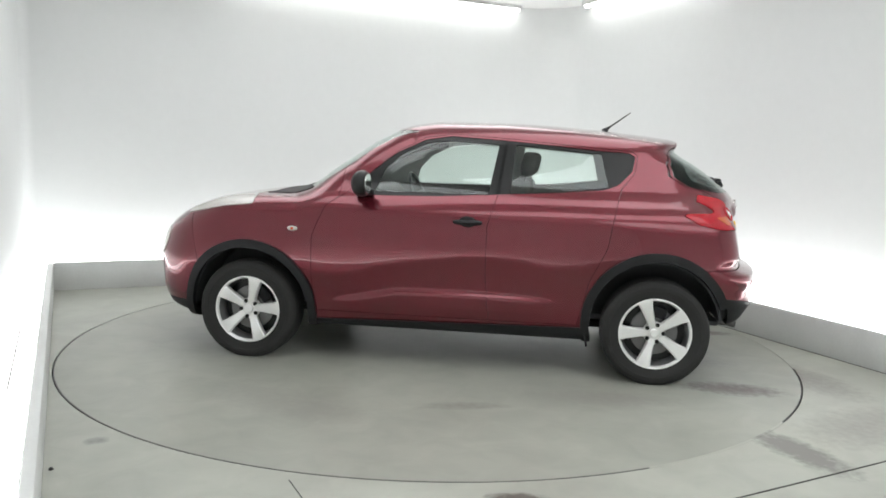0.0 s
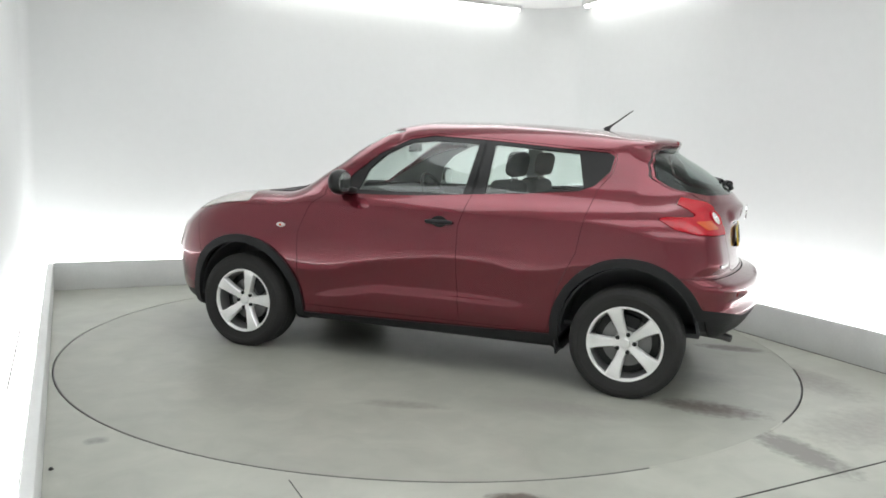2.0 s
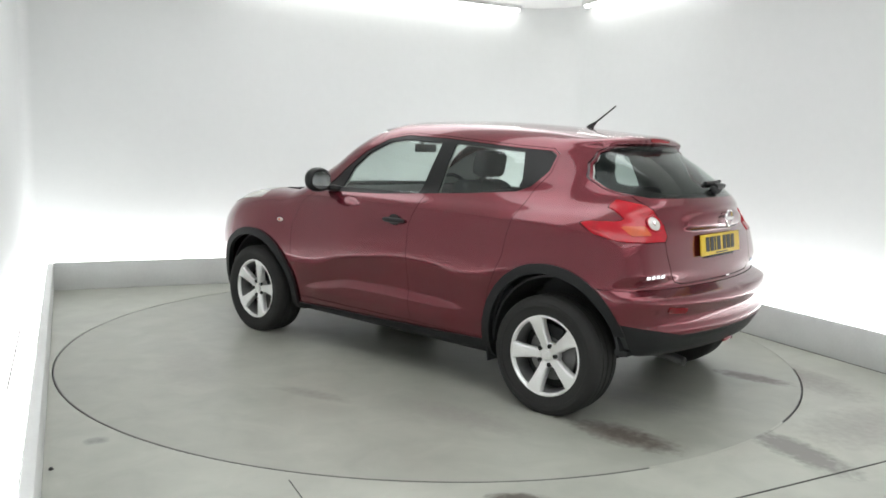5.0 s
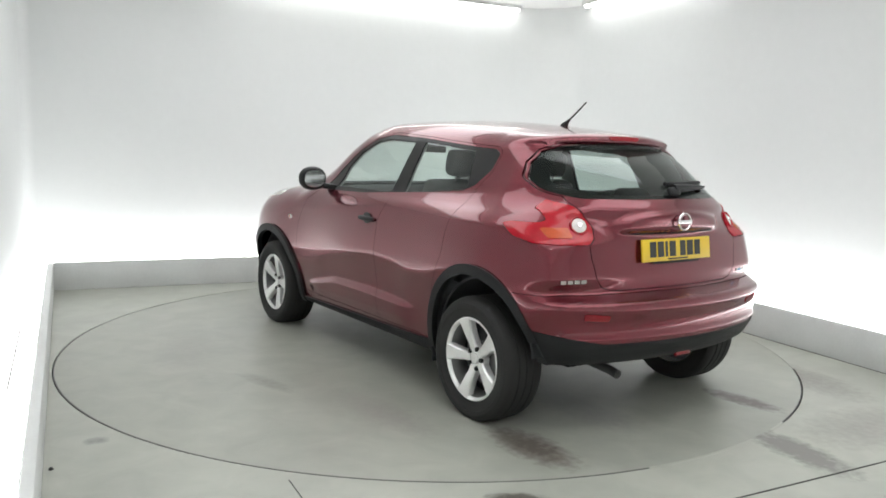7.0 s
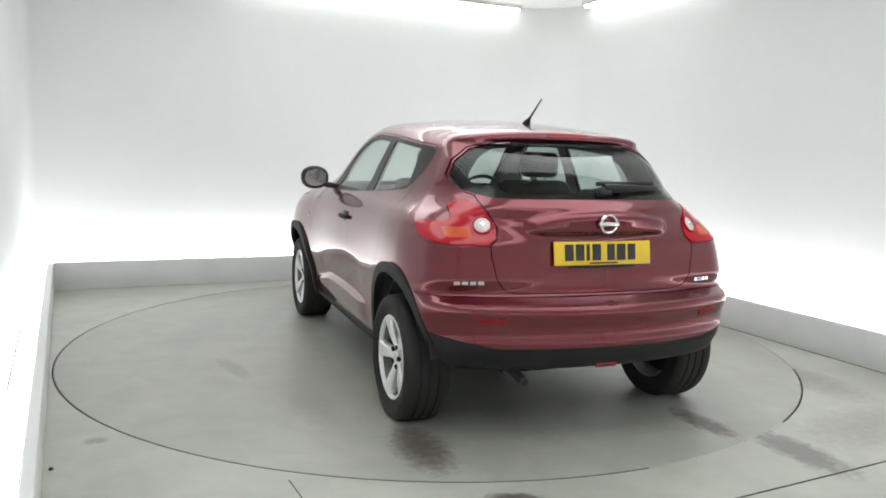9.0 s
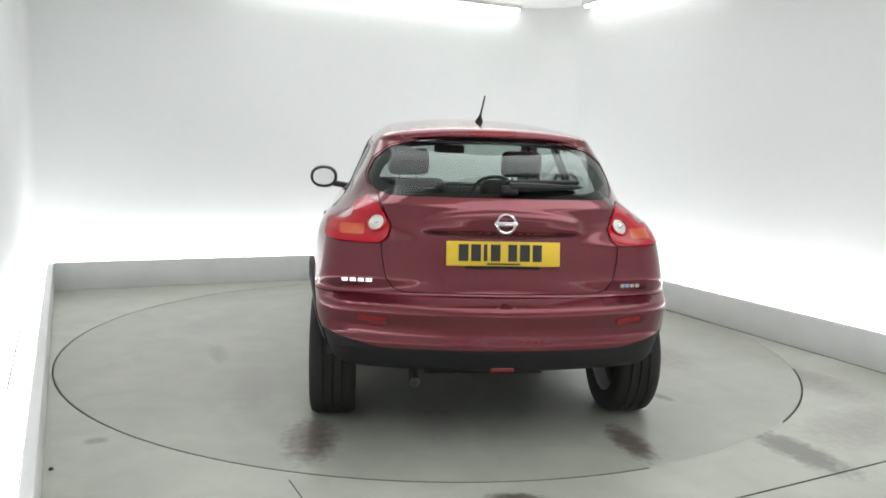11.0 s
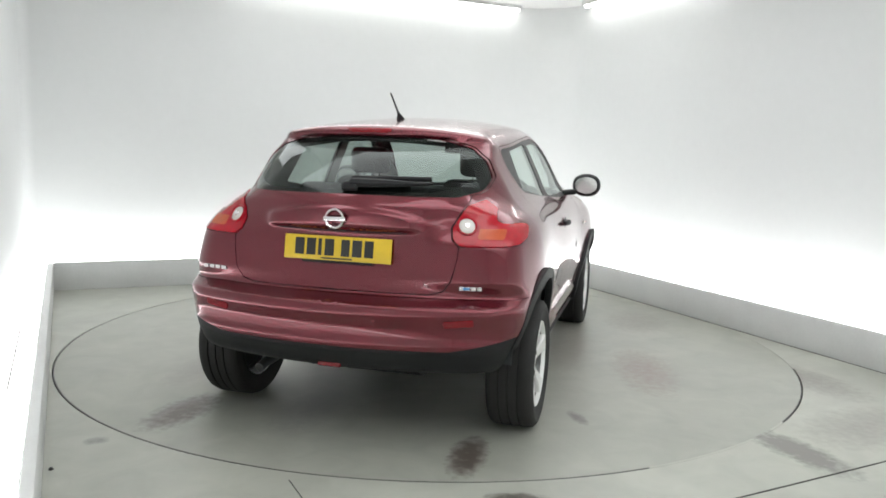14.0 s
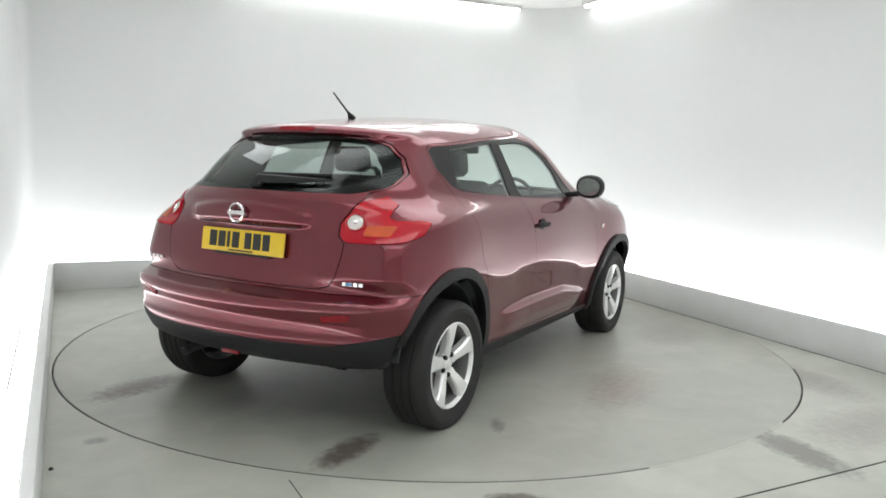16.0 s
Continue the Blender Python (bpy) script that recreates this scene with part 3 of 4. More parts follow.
LAMP_SIDE = rounded([(-1.50, 1.14), (-1.45, 1.022), (-1.395, 1.012), (-1.49, 0.960), (-1.60, 0.936), (-1.80, 0.925), (-2.1, 0.925), (-2.1, 1.14)], 0.003)
# outlines, rear view (y, z)
LAMP_REAR = rounded([(0.95, 0.90), (0.95, 1.018), (0.715, 1.022), (0.685, 1.035), (0.668, 1.09), (0.62, 1.128), (0.562, 1.102), (0.537, 1.058), (0.511, 1.005), (0.522, 0.956), (0.558, 0.925)], 0.003)
TAIL_PANE = rounded([(-0.05, 1.181), (0.3, 1.178), (0.505, 1.178), (0.566, 1.198), (0.572, 1.222), (0.545, 1.277), (0.485, 1.326), (0.385, 1.352), (0.2, 1.366), (-0.05, 1.370)], 0.040)
TAILGATE = rounded([(-0.05, 0.712), (0.43, 0.712), (0.49, 0.728), (0.525, 0.775), (0.545, 0.87), (0.548, 0.925), (0.515, 0.953), (0.503, 1.005), (0.530, 1.060), (0.552, 1.102), (0.558, 1.125), (0.54, 1.20), (-0.05, 1.20)], 0.004)
REAR_FROM = -1.27


def car():
    V, T = shell_mesh()
    base = tagged(new("car"), "dark red metallic five-door crossover car with silver alloy wheels", "car")

    def cat(V, T, both):
        if not both:
            return V, T
        return np.concatenate([V, V * [1, -1, 1]]), np.concatenate([T, T[:, ::-1] + len(V)])

    def make(name, V, T, mat, parent=base, label="", both=False, skirt=0.016, lift=0.0):
        """A panel: the cut surface with its true normals, and a returned edge that gives it depth."""
        N = gradient(V)
        V = V + N * lift
        e = np.sort(np.concatenate([T[:, [0, 1]], T[:, [1, 2]], T[:, [2, 0]]]), 1)
        raw = np.concatenate([T[:, [0, 1]], T[:, [1, 2]], T[:, [2, 0]]])
        _, idx, cnt = np.unique(e, axis=0, return_index=True, return_counts=True)
        rim = raw[idx[cnt == 1]]
        rim = rim[~((np.abs(V[rim[:, 0], 1]) < 1e-5) & (np.abs(V[rim[:, 1], 1]) < 1e-5))]
        out = []
        for sgn in ((1, -1) if both else (1,)):
            flip = np.array([1, sgn, 1])
            out.append((V * flip, N * flip, T if sgn > 0 else T[:, ::-1], rim if sgn > 0 else rim[:, ::-1]))
        VV, NN, FF, off = [], [], [], 0
        for v, n, t, r in out:
            VV.append(v), NN.append(n)
            FF += [tuple(a + off) for a in t]
            off += len(v)
            if skirt:
                u, inv = np.unique(r, return_inverse=True)
                inv = inv.reshape(-1, 2)
                k = len(u)
                VV += [v[u], v[u] - n[u] * skirt]
                NN += [np.zeros((k, 3)), np.zeros((k, 3))]
                FF += [(b + off, a + off, a + off + k, b + off + k) for a, b in inv]
                off += 2 * k
        return mesh_object(name, np.concatenate(VV), FF, mat, parent, label, True, np.concatenate(NN))

    def pair(name, V, T, mat, parents=(base, base), label="", skirt=0.016, lift=0.0):
        """The panel on the car's left side and its mirror image on the right."""
        a = make(name, V, T, mat, parents[0], label, False, skirt, lift)
        me = a.data.copy()
        b = new(name, me)
        b.parent = parents[1]
        co = np.empty(len(me.vertices) * 3)
        me.vertices.foreach_get("co", co)
        co[1::3] *= -1
        me.vertices.foreach_set("co", co)
        me.flip_normals()
        N = gradient(V)
        full = np.zeros((len(me.vertices), 3))
        full[:len(V)] = N * [1, -1, 1]
        me.normals_split_custom_set_from_vertices([tuple(map(float, n)) for n in full])
        if label:
            tagged(b, label)
        return a, b

    G = 0.0028
    X, Y, Z = (lambda W: W[:, 0]), (lambda W: W[:, 1]), (lambda W: W[:, 2])

    def arch(W, r):
        """Distance to the nearer wheel arch of radius r; its foot is open."""
        d = [np.hypot(X(W) - s * AXLE, (Z(W) - 0.328 + s * 0.016) * 0.98) - r for s in (1, -1)]
        return np.where(Y(W) > 0.3, np.minimum(d[0], d[1]), 1.0)

    def sill(W):
        return np.where(np.abs(X(W)) < 1.4, Z(W) - (0.288 - 0.025 * X(W)), 1.0)

    def skirt_rear(W):
        return np.maximum(Z(W) - (0.478 + 0.06 * np.clip((Y(W) - 0.55) / 0.3, 0, 1)), X(W) + 1.3)

    def skirt_front(W):
        return np.maximum(Z(W) - 0.33, 1.3 - X(W))

    # lining: the inner skin of doors, pillars and roof
    holes = lambda W: np.minimum.reduce([np.where(Y(W) > 0.3, np.minimum(FRONT_PANE(X(W), Z(W)), REAR_PANE(X(W), Z(W))), 1.0),
                                         np.where(X(W) < -1.15, np.maximum(TAIL_PANE(Y(W), Z(W)), X(W) - REAR_FROM + 0.03), 1.0), np.where((X(W) > 0.2) & (Z(W) > 1.0), np.maximum(Y(W) - 0.60, 1.10 - Z(W)), 1.0)])
    w, k = clip(V, T, np.maximum.reduce([0.30 - Z(V), X(V) - 1.02, -1.80 - X(V), Z(V) - 1.10]))
    w, k = clip(w, k, -arch(w, 0.39))
    w, k = clip(w, k, -holes(w))
    make("door_lining", w, k, CABIN, both=True, label="dark grey cabin lining", skirt=0.0, lift=-0.035)
    w, k = clip(V, T, np.maximum(1.10 - Z(V), X(V) - 0.95))
    w, k = clip(w, k, -holes(w))
    make("headlining", w, k, HEADLINING, both=True, label="pale grey roof lining", skirt=0.0, lift=-0.024)
    # wheel arches out of everything
    V, T = clip(V, T, -arch(V, 0.388))
    c, t = clip(V, T, arch(V, 0.437))
    c, t = clip(c, t, np.where(X(c) < -AXLE, 0.47, 0.215) - Z(c))
    for s in (1, -1):
        w, k = clip(c, t, -s * X(c))
        out = 0.020 - 0.017 * np.clip((-1.38 - X(w)) / 0.2, 0, 1)
        pair("arch_cladding", w, k, BLACK_PLASTIC, label="black plastic wheel arch cladding", skirt=0.035, lift=out[:, None])
    V, T = clip(V, T, -arch(V, 0.432))
    w, k = clip(V, T, sill(V))
    pair("sill", w, k, BLACK_PLASTIC, label="black plastic sill cladding", skirt=0.02, lift=0.010)
    V, T = clip(V, T, -sill(V))
    w, k = clip(V, T, skirt_rear(V))
    make("rear_skirt", w, k, BLACK_PLASTIC, both=True, label="black plastic lower rear bumper", lift=-0.004)
    V, T = clip(V, T, -skirt_rear(V))
    w, k = clip(V, T, skirt_front(V))
    make("front_skirt", w, k, BLACK_PLASTIC, both=True, label="black plastic lower front bumper", lift=-0.004)
    V, T = clip(V, T, -skirt_front(V))

    # lamps
    lamp = lambda W: np.where(X(W) < -1.2, np.maximum(LAMP_REAR(Y(W), Z(W)), LAMP_SIDE(X(W), Z(W))), 1.0)
    w, k = clip(V, T, lamp(V) + G)
    tails = pair("tail_light", w, k, RED_LENS, label="red tail light with a round clear reversing lens", lift=0.004)
    w2, k2 = clip(w, k, rounded([(0.625, 0.958), (0.735, 0.957), (0.735, 1.000), (0.625, 1.002)])(Y(w), Z(w)))
    pair("indicator", w2, k2, ORANGE_LENS, tails, "orange indicator band", skirt=0.002, lift=0.006)
    V, T = clip(V, T, -lamp(V))
    head = lambda W: np.where(X(W) > 1.0, np.maximum(FRONT_LAMP(X(W), Z(W)), 0.5 - Y(W)), 1.0)
    w, k = clip(V, T, head(V) + G)
    pair("headlight", w, k, CLEAR_LENS, label="clear glass headlight on top of the wing", lift=0.004)
    V, T = clip(V, T, -head(V))

    # tailgate, its pane and the spoiler
    rear = lambda W: np.where(X(W) < -1.15, np.maximum(TAIL_PANE(Y(W), Z(W)), X(W) - REAR_FROM + 0.03), 1.0)
    gate_f = lambda W: np.where(X(W) < -1.15, np.minimum(np.maximum(TAILGATE(Y(W), Z(W)), X(W) - REAR_FROM), rear(W) - 0.010), 1.0)
    w, k = clip(V, T, rear(V) + G)
    gate_w, gate_t = clip(V, T, gate_f(V) + 0.0045)
    gate_w, gate_t = clip(gate_w, gate_t, -rear(gate_w))
    gate = make("tailgate", gate_w, gate_t, PAINT, both=True, label="dark red tailgate")
    b1, b2 = clip(w, k, -(TAIL_PANE(Y(w), Z(w)) + 0.022 + 0.030 * np.clip((Y(w) - 0.40) / 0.12, 0, 1)))
    make("window_border", b1, b2, GLOSS_BLACK, gate, "black border of the rear window", True, 0.0, -0.0065)
    make("rear_window", w, k, DARK_GLASS, gate, "dark tinted rear window", True, 0.004, -0.004)
    V, T = clip(V, T, -gate_f(V))

    # rear bumper
    bump = lambda W: np.maximum(Z(W) - 0.698, X(W) + 1.46)
    w, k = clip(V, T, bump(V) + G)
    bumper = make("rear_bumper", w, k, PAINT, both=True, label="dark red rear bumper")
    refl = lambda W: rounded([(0.525, 0.588), (0.525, 0.608), (0.645, 0.620), (0.645, 0.598)], 0.004)(Y(W), Z(W))
    w, k = clip(w, k, refl(w))
    pair("reflector", w, k, DARK_RED, (bumper, bumper), "red bumper reflector", 0.004, 0.004)
    V, T = clip(V, T, -bump(V))

    # side windows with their black frames, then the doors below them
    dlo = lambda W: np.where((Y(W) > 0.4) & (Z(W) > 1.0), DLO(X(W), Z(W)), 1.0)
    panes = (("front", FRONT_PANE, FRONT_DOOR), ("rear", REAR_PANE, REAR_DOOR))
    fr, ft = clip(V, T, dlo(V) + G)
    V, T = clip(V, T, -dlo(V))
    for nm, pn, dr in panes:
        door = lambda W: np.where(Y(W) > 0.4, dr(X(W), Z(W)), 1.0)
        w, k = clip(V, T, door(V) + G)
        doors = pair(nm + "_door", w, k, PAINT, label="dark red " + nm + " door with a black window frame")
        V, T = clip(V, T, -door(V))
        f1, t1 = clip(fr, ft, dr(X(fr), Z(fr)) + 0.001)
        glassf = lambda W: pn(X(W), Z(W))
        g1, h1 = clip(f1, t1, glassf(f1) + 0.001)
        f1, t1 = clip(f1, t1, -glassf(f1))
        pair("window_frame", f1, t1, GLOSS_BLACK, doors, "gloss black window frame", 0.012, -0.003)
        pair("window_pane", g1, h1, GLASS, doors, "tinted side window", 0.003, -0.006)
        if nm == "front":
            front_doors = doors
        else:
            rear_doors = doors
    # windscreen
    scr = lambda W: np.where((X(W) > 0.2) & (Z(W) > 1.0), np.maximum.reduce([Y(W) - (0.62 - 0.10 * np.clip((Z(W) - 1.08) / 0.4, 0, 1)), 1.09 - Z(W), Z(W) - 1.475, 0.25 - X(W)]), 1.0)
    w, k = clip(V, T, scr(V) + G)
    make("windscreen", w, k, GLASS, both=True, label="clear windscreen", skirt=0.004, lift=-0.004)
    V, T = clip(V, T, -scr(V))
    cowl = lambda W: np.where((X(W) > 0.9) & (X(W) < 1.24), np.maximum(Y(W) - 0.60, 1.03 - Z(W)), 1.0)
    w, k = clip(V, T, cowl(V) + G)
    make("scuttle_panel", w, k, BLACK_PLASTIC, both=True, label="black plastic panel below the windscreen", lift=0.004)
    V, T = clip(V, T, -cowl(V))
    bon = lambda W: np.where((X(W) > 1.1) & (Z(W) > 0.8), np.maximum(Y(W) - 0.60, X(W) - 1.93), 1.0)
    w, k = clip(V, T, bon(V) + G)
    make("bonnet", w, k, PAINT, both=True, label="dark red bonnet")
    V, T = clip(V, T, -bon(V))
    fb = lambda W: np.where(X(W) > 1.3, 1.60 - X(W) + 0.25 * (Z(W) - 0.6), 1.0)
    w, k = clip(V, T, fb(V) + G)
    nose = make("front_bumper", w, k, PAINT, both=True, label="dark red front bumper")
    fog = lambda W: np.hypot(Y(W) - 0.60, Z(W) - 0.70) - 0.095
    w, k = clip(w, k, fog(w))
    pair("round_lamp", w, k, CLEAR_LENS, (nose, nose), "round clear lower headlamp", 0.01, 0.006)
    V, T = clip(V, T, -fb(V))
    rf = lambda W: np.where(Z(W) > 1.40, np.maximum.reduce([Y(W) - 0.50, X(W) - 0.40, -1.20 - X(W)]), 1.0)
    w, k = clip(V, T, rf(V) + 0.001)
    roof = make("roof", w, k, PAINT, both=True, label="dark red roof")
    stop = lambda W: np.where(X(W) < -1.2, rounded([(-0.05, 1.430), (0.11, 1.428), (0.11, 1.443), (-0.05, 1.445)], 0.003)(Y(W), Z(W)), 1.0)
    w, k = clip(V, T, stop(V))
    make("brake_light", w, k, DARK_RED, both=True, label="red third brake light in the spoiler", skirt=0.004, lift=0.003)
    V, T = clip(V, T, -rf(V))
    wing = lambda W: np.where((X(W) > 0.3) & (Z(W) < 1.3), np.maximum(0.70 - X(W), 0.2 - Y(W)), 1.0)
    under, ut = clip(V, T, Z(V) - 0.26)
    make("floor_pan", under, ut, CABIN, both=True, label="black underbody", skirt=0.0)
    V, T = clip(V, T, 0.26 - Z(V))
    w, k = clip(V, T, wing(V) + G)
    pair("front_wing", w, k, PAINT, label="dark red front wing")
    V, T = clip(V, T, -wing(V))
    make("body_side", V, T, PAINT, both=True, label="dark red rear wings, pillars and roof edges")
    wheels(base)
    cabin(base)
    fittings(base, gate, front_doors, bumper, tails)
    return base


def meet(x, y, z, dx, dy, dz, out=0.0):
    """The place where a ray from inside the body leaves the shell, and its normal; out metres above it."""
    p, d = np.array([x, y, z], float), np.array([dx, dy, dz], float)
    lo, hi = 0.0, 2.0
    for _ in range(30):
        mid = (lo + hi) / 2
        if shell(p + d * mid) < 0:
            lo = mid
        else:
            hi = mid
    q = p + d * lo
    n = gradient(q[None])[0]
    return Vector(q + n * out), Vector(n)


def wheels(base):
    tyre_prof = [(0.211, -0.098), (0.226, -0.104), (0.275, -0.112), (0.300, -0.109), (0.311, -0.098), (0.3168, -0.080)]
    for gx in (-0.045, 0.0, 0.045):
        tyre_prof += [(TYRE_R, gx - 0.018 - 0.004), (TYRE_R, gx - 0.0045), (TYRE_R - 0.008, gx - 0.003), (TYRE_R - 0.008, gx + 0.003), (TYRE_R, gx + 0.0045)]
    tyre_prof += [(TYRE_R, 0.067), (0.3168, 0.080), (0.311, 0.098), (0.300, 0.109), (0.285, 0.1125), (0.283, 0.1145), (0.262, 0.1145), (0.260, 0.112), (0.226, 0.104), (0.211, 0.098)]
    rim_prof = [(0.213, -0.095), (0.215, 0.092), (0.213, 0.101), (0.207, 0.103), (0.200, 0.097), (0.196, 0.084), (0.205, 0.06), (0.205, -0.09)]
    first = None
    for sx, sy, spin in ((1, 1, 40), (-1, 1, 73), (1, -1, 20), (-1, -1, 15)):
        m = pose(sx * AXLE, sy * HUB_Y, HUB_Z, 0, spin if sy > 0 else -spin, 0 if sy > 0 else 180)
        if first:
            copy_thing(first, m)
            continue
        w = part("wheel", lathe(rim_prof, 72), ALLOY, base, "silver five-spoke alloy wheel with a black tyre")
        first = w
        # inner rim coloured darker than the alloy, for the shade inside the wheel
        part("rim_barrel", lathe([(0.197, 0.083), (0.191, 0.05), (0.185, -0.02), (0.189, -0.03), (0.203, -0.03), (0.203, 0.06)], 60), BARREL, w, "silver inner rim darkened as if in shade")
        part("tyre", lathe(tyre_prof, 96), RUBBER, w, "black rubber tyre with grooved tread")
        for k in range(5):
            bm = bmesh.new()
            a = radians(72 * k)
            # spoke: a bar that widens outwards, dished towards the hub, with bevelled flanks
            secs = []
            for r, half, face, deep in ((0.040, 0.028, 0.072, 0.04), (0.075, 0.0245, 0.079, 0.042), (0.12, 0.0300, 0.091, 0.042), (0.165, 0.0365, 0.098, 0.04), (0.194, 0.045, 0.101, 0.036), (0.204, 0.055, 0.100, 0.03)):
                secs.append([bm.verts.new((r * math.cos(a) - o * math.sin(a), y, r * math.sin(a) + o * math.cos(a)))
                             for o, y in ((-half, face - deep), (-half, face - 0.009), (-half + 0.007, face), (half - 0.007, face), (half, face - 0.009), (half, face - deep))])
            for p, q in zip(secs, secs[1:]):
                for i in range(6):
                    bm.faces.new((p[i], p[(i + 1) % 6], q[(i + 1) % 6], q[i]))
            bm.faces.new(secs[0]), bm.faces.new(secs[-1][::-1])
            part("spoke", bm, ALLOY, w)
            c = radians(72 * k + 36)
            part("wheel_bolt", lathe([(0.0, 0.0), (0.0125, 0.0), (0.0125, 0.018), (0.010, 0.021), (0.0, 0.021)], 8, closed=False, m=Matrix.Translation((0.052 * math.cos(c), 0.060, 0.052 * math.sin(c)))), GLOSS_BLACK, w, "dark steel wheel bolt")
        part("hub", lathe([(0.0, 0.03), (0.066, 0.03), (0.066, 0.062), (0.06, 0.068), (0.0, 0.068)], 40, closed=False), ALLOY, w)
        part("centre_cap", lathe([(0.0, 0.066), (0.027, 0.066), (0.027, 0.076), (0.022, 0.080), (0.0, 0.081)], 32, closed=False), ALLOY, w, "round silver centre cap")
        part("brake_disc", lathe([(0.05, -0.005), (0.05, 0.018), (0.14, 0.018), (0.14, -0.005)], 48), BARREL, w, "grey steel brake disc")
        part("caliper", box(0.07, 0.05, 0.13, pose(-0.12, 0.015, 0.03), 0.012), BLACK_PLASTIC, w, "dark brake caliper")
        # added black disc: makes the gaps between the spokes look deep in shade
        part("gap_shade_disc", lathe([(0.0, -0.006), (0.184, -0.006), (0.184, -0.001), (0.0, -0.001)], 40, closed=False), GLOSS_BLACK, w, "black disc drawn as the shade behind the spokes")
        w.matrix_basis = m
    # wheel housings
    for sx in (1, -1):
        for sy in (1, -1):
            bm = bmesh.new()
            n = 40
            rings = []
            for k in range(n + 1):
                a = radians(-3 + (186 if sx > 0 else 174) * k / n)
                ca, sa = math.cos(a), math.sin(a)
                rings.append([bm.verts.new((sx * AXLE + r * ca, sy * y, 0.33 + r * sa)) for r, y in ((0.05, 0.50), (0.380, 0.50), (0.380, 0.79), (0.393, 0.79), (0.393, 0.49), (0.05, 0.49))])
            for p, q in zip(rings, rings[1:]):
                for i in range(6):
                    bm.faces.new((p[i], p[(i + 1) % 6], q[(i + 1) % 6], q[i]))
            part("wheel_housing", bm, CABIN, base, "black wheel arch liner")
    part("rear_axle", tube([(-AXLE, -0.7, HUB_Z), (-AXLE + 0.06, -0.5, 0.27), (-AXLE + 0.06, 0.5, 0.27), (-AXLE, 0.7, HUB_Z)], 0.035), STEEL, base, "dark steel axle beam")
    part("front_axle", tube([(AXLE, -0.7, HUB_Z), (AXLE, 0.7, HUB_Z)], 0.03), STEEL, base, "dark steel drive shaft")


def seat(base, x, y, wide, rear=False):
    s = part("seat", box(0.50, wide, 0.16, pose(x + 0.22, y, 0.66, 0, -6), 0.05, 3), FABRIC, base, "dark grey fabric seat with a headrest")
    lean = -18 if not rear else -22
    hi = 0.50 if not rear else 0.35
    part("backrest", box(0.14, wide * 0.96, hi, pose(x - 0.07, y, 0.68 + hi / 2, 0, lean), 0.05, 3), FABRIC, s)
    for dy in ((0,) if wide < 0.6 else (-wide * 0.31, wide * 0.31)):
        z = 0.72 + hi + (0.055 if not rear else 0.03)
        part("headrest", box(0.10, 0.25, 0.16 if not rear else 0.12, pose(x - (0.185 if not rear else 0.19), y + dy, z, 0, lean * 0.6), 0.04, 3), FABRIC, s)
        for e in (-0.05, 0.05):
            part("headrest_post", tube([(x - 0.15, y + dy + e, z - 0.16), (x - 0.175, y + dy + e, z - 0.03)], 0.006, 8), STEEL, s)
    return s


def cabin(base):
    seat(base, -0.28, 0.35, 0.50)
    seat(base, -0.28, -0.35, 0.50)
    seat(base, -0.98, 0.0, 1.16, True)
    part("cabin_floor", box(2.6, 1.40, 0.03, pose(-0.35, 0, 0.36), 0.005), CABIN, base, "dark cabin floor")
    part("dashboard", box(0.40, 1.26, 0.24, pose(0.74, 0, 0.95, 0, 8), 0.08, 4), CABIN, base, "dark grey dashboard")
    part("parcel_shelf", box(0.42, 1.05, 0.02, pose(-1.40, 0, 1.02), 0.006), CABIN, base, "dark parcel shelf")
    sw = part("steering_wheel", tube([(0.185 * math.sin(a) * 0.42 + 0.38, -0.35 + 0.185 * math.cos(a), 1.00 + 0.185 * math.sin(a) * 0.9) for a in [2 * math.pi * k / 36 for k in range(37)]], 0.014, 10), CABIN, base, "black steering wheel")
    part("steering_boss", box(0.06, 0.30, 0.07, pose(0.39, -0.35, 1.0, 0, -25), 0.02), CABIN, sw)
    part("interior_mirror", box(0.02, 0.22, 0.06, pose(0.40, 0.0, 1.36, 0, 0), 0.012), GLOSS_BLACK, base, "black rear-view mirror")
    part("mirror_stalk", tube([(0.42, 0, 1.38), (0.48, 0, 1.45)], 0.008), GLOSS_BLACK, base)


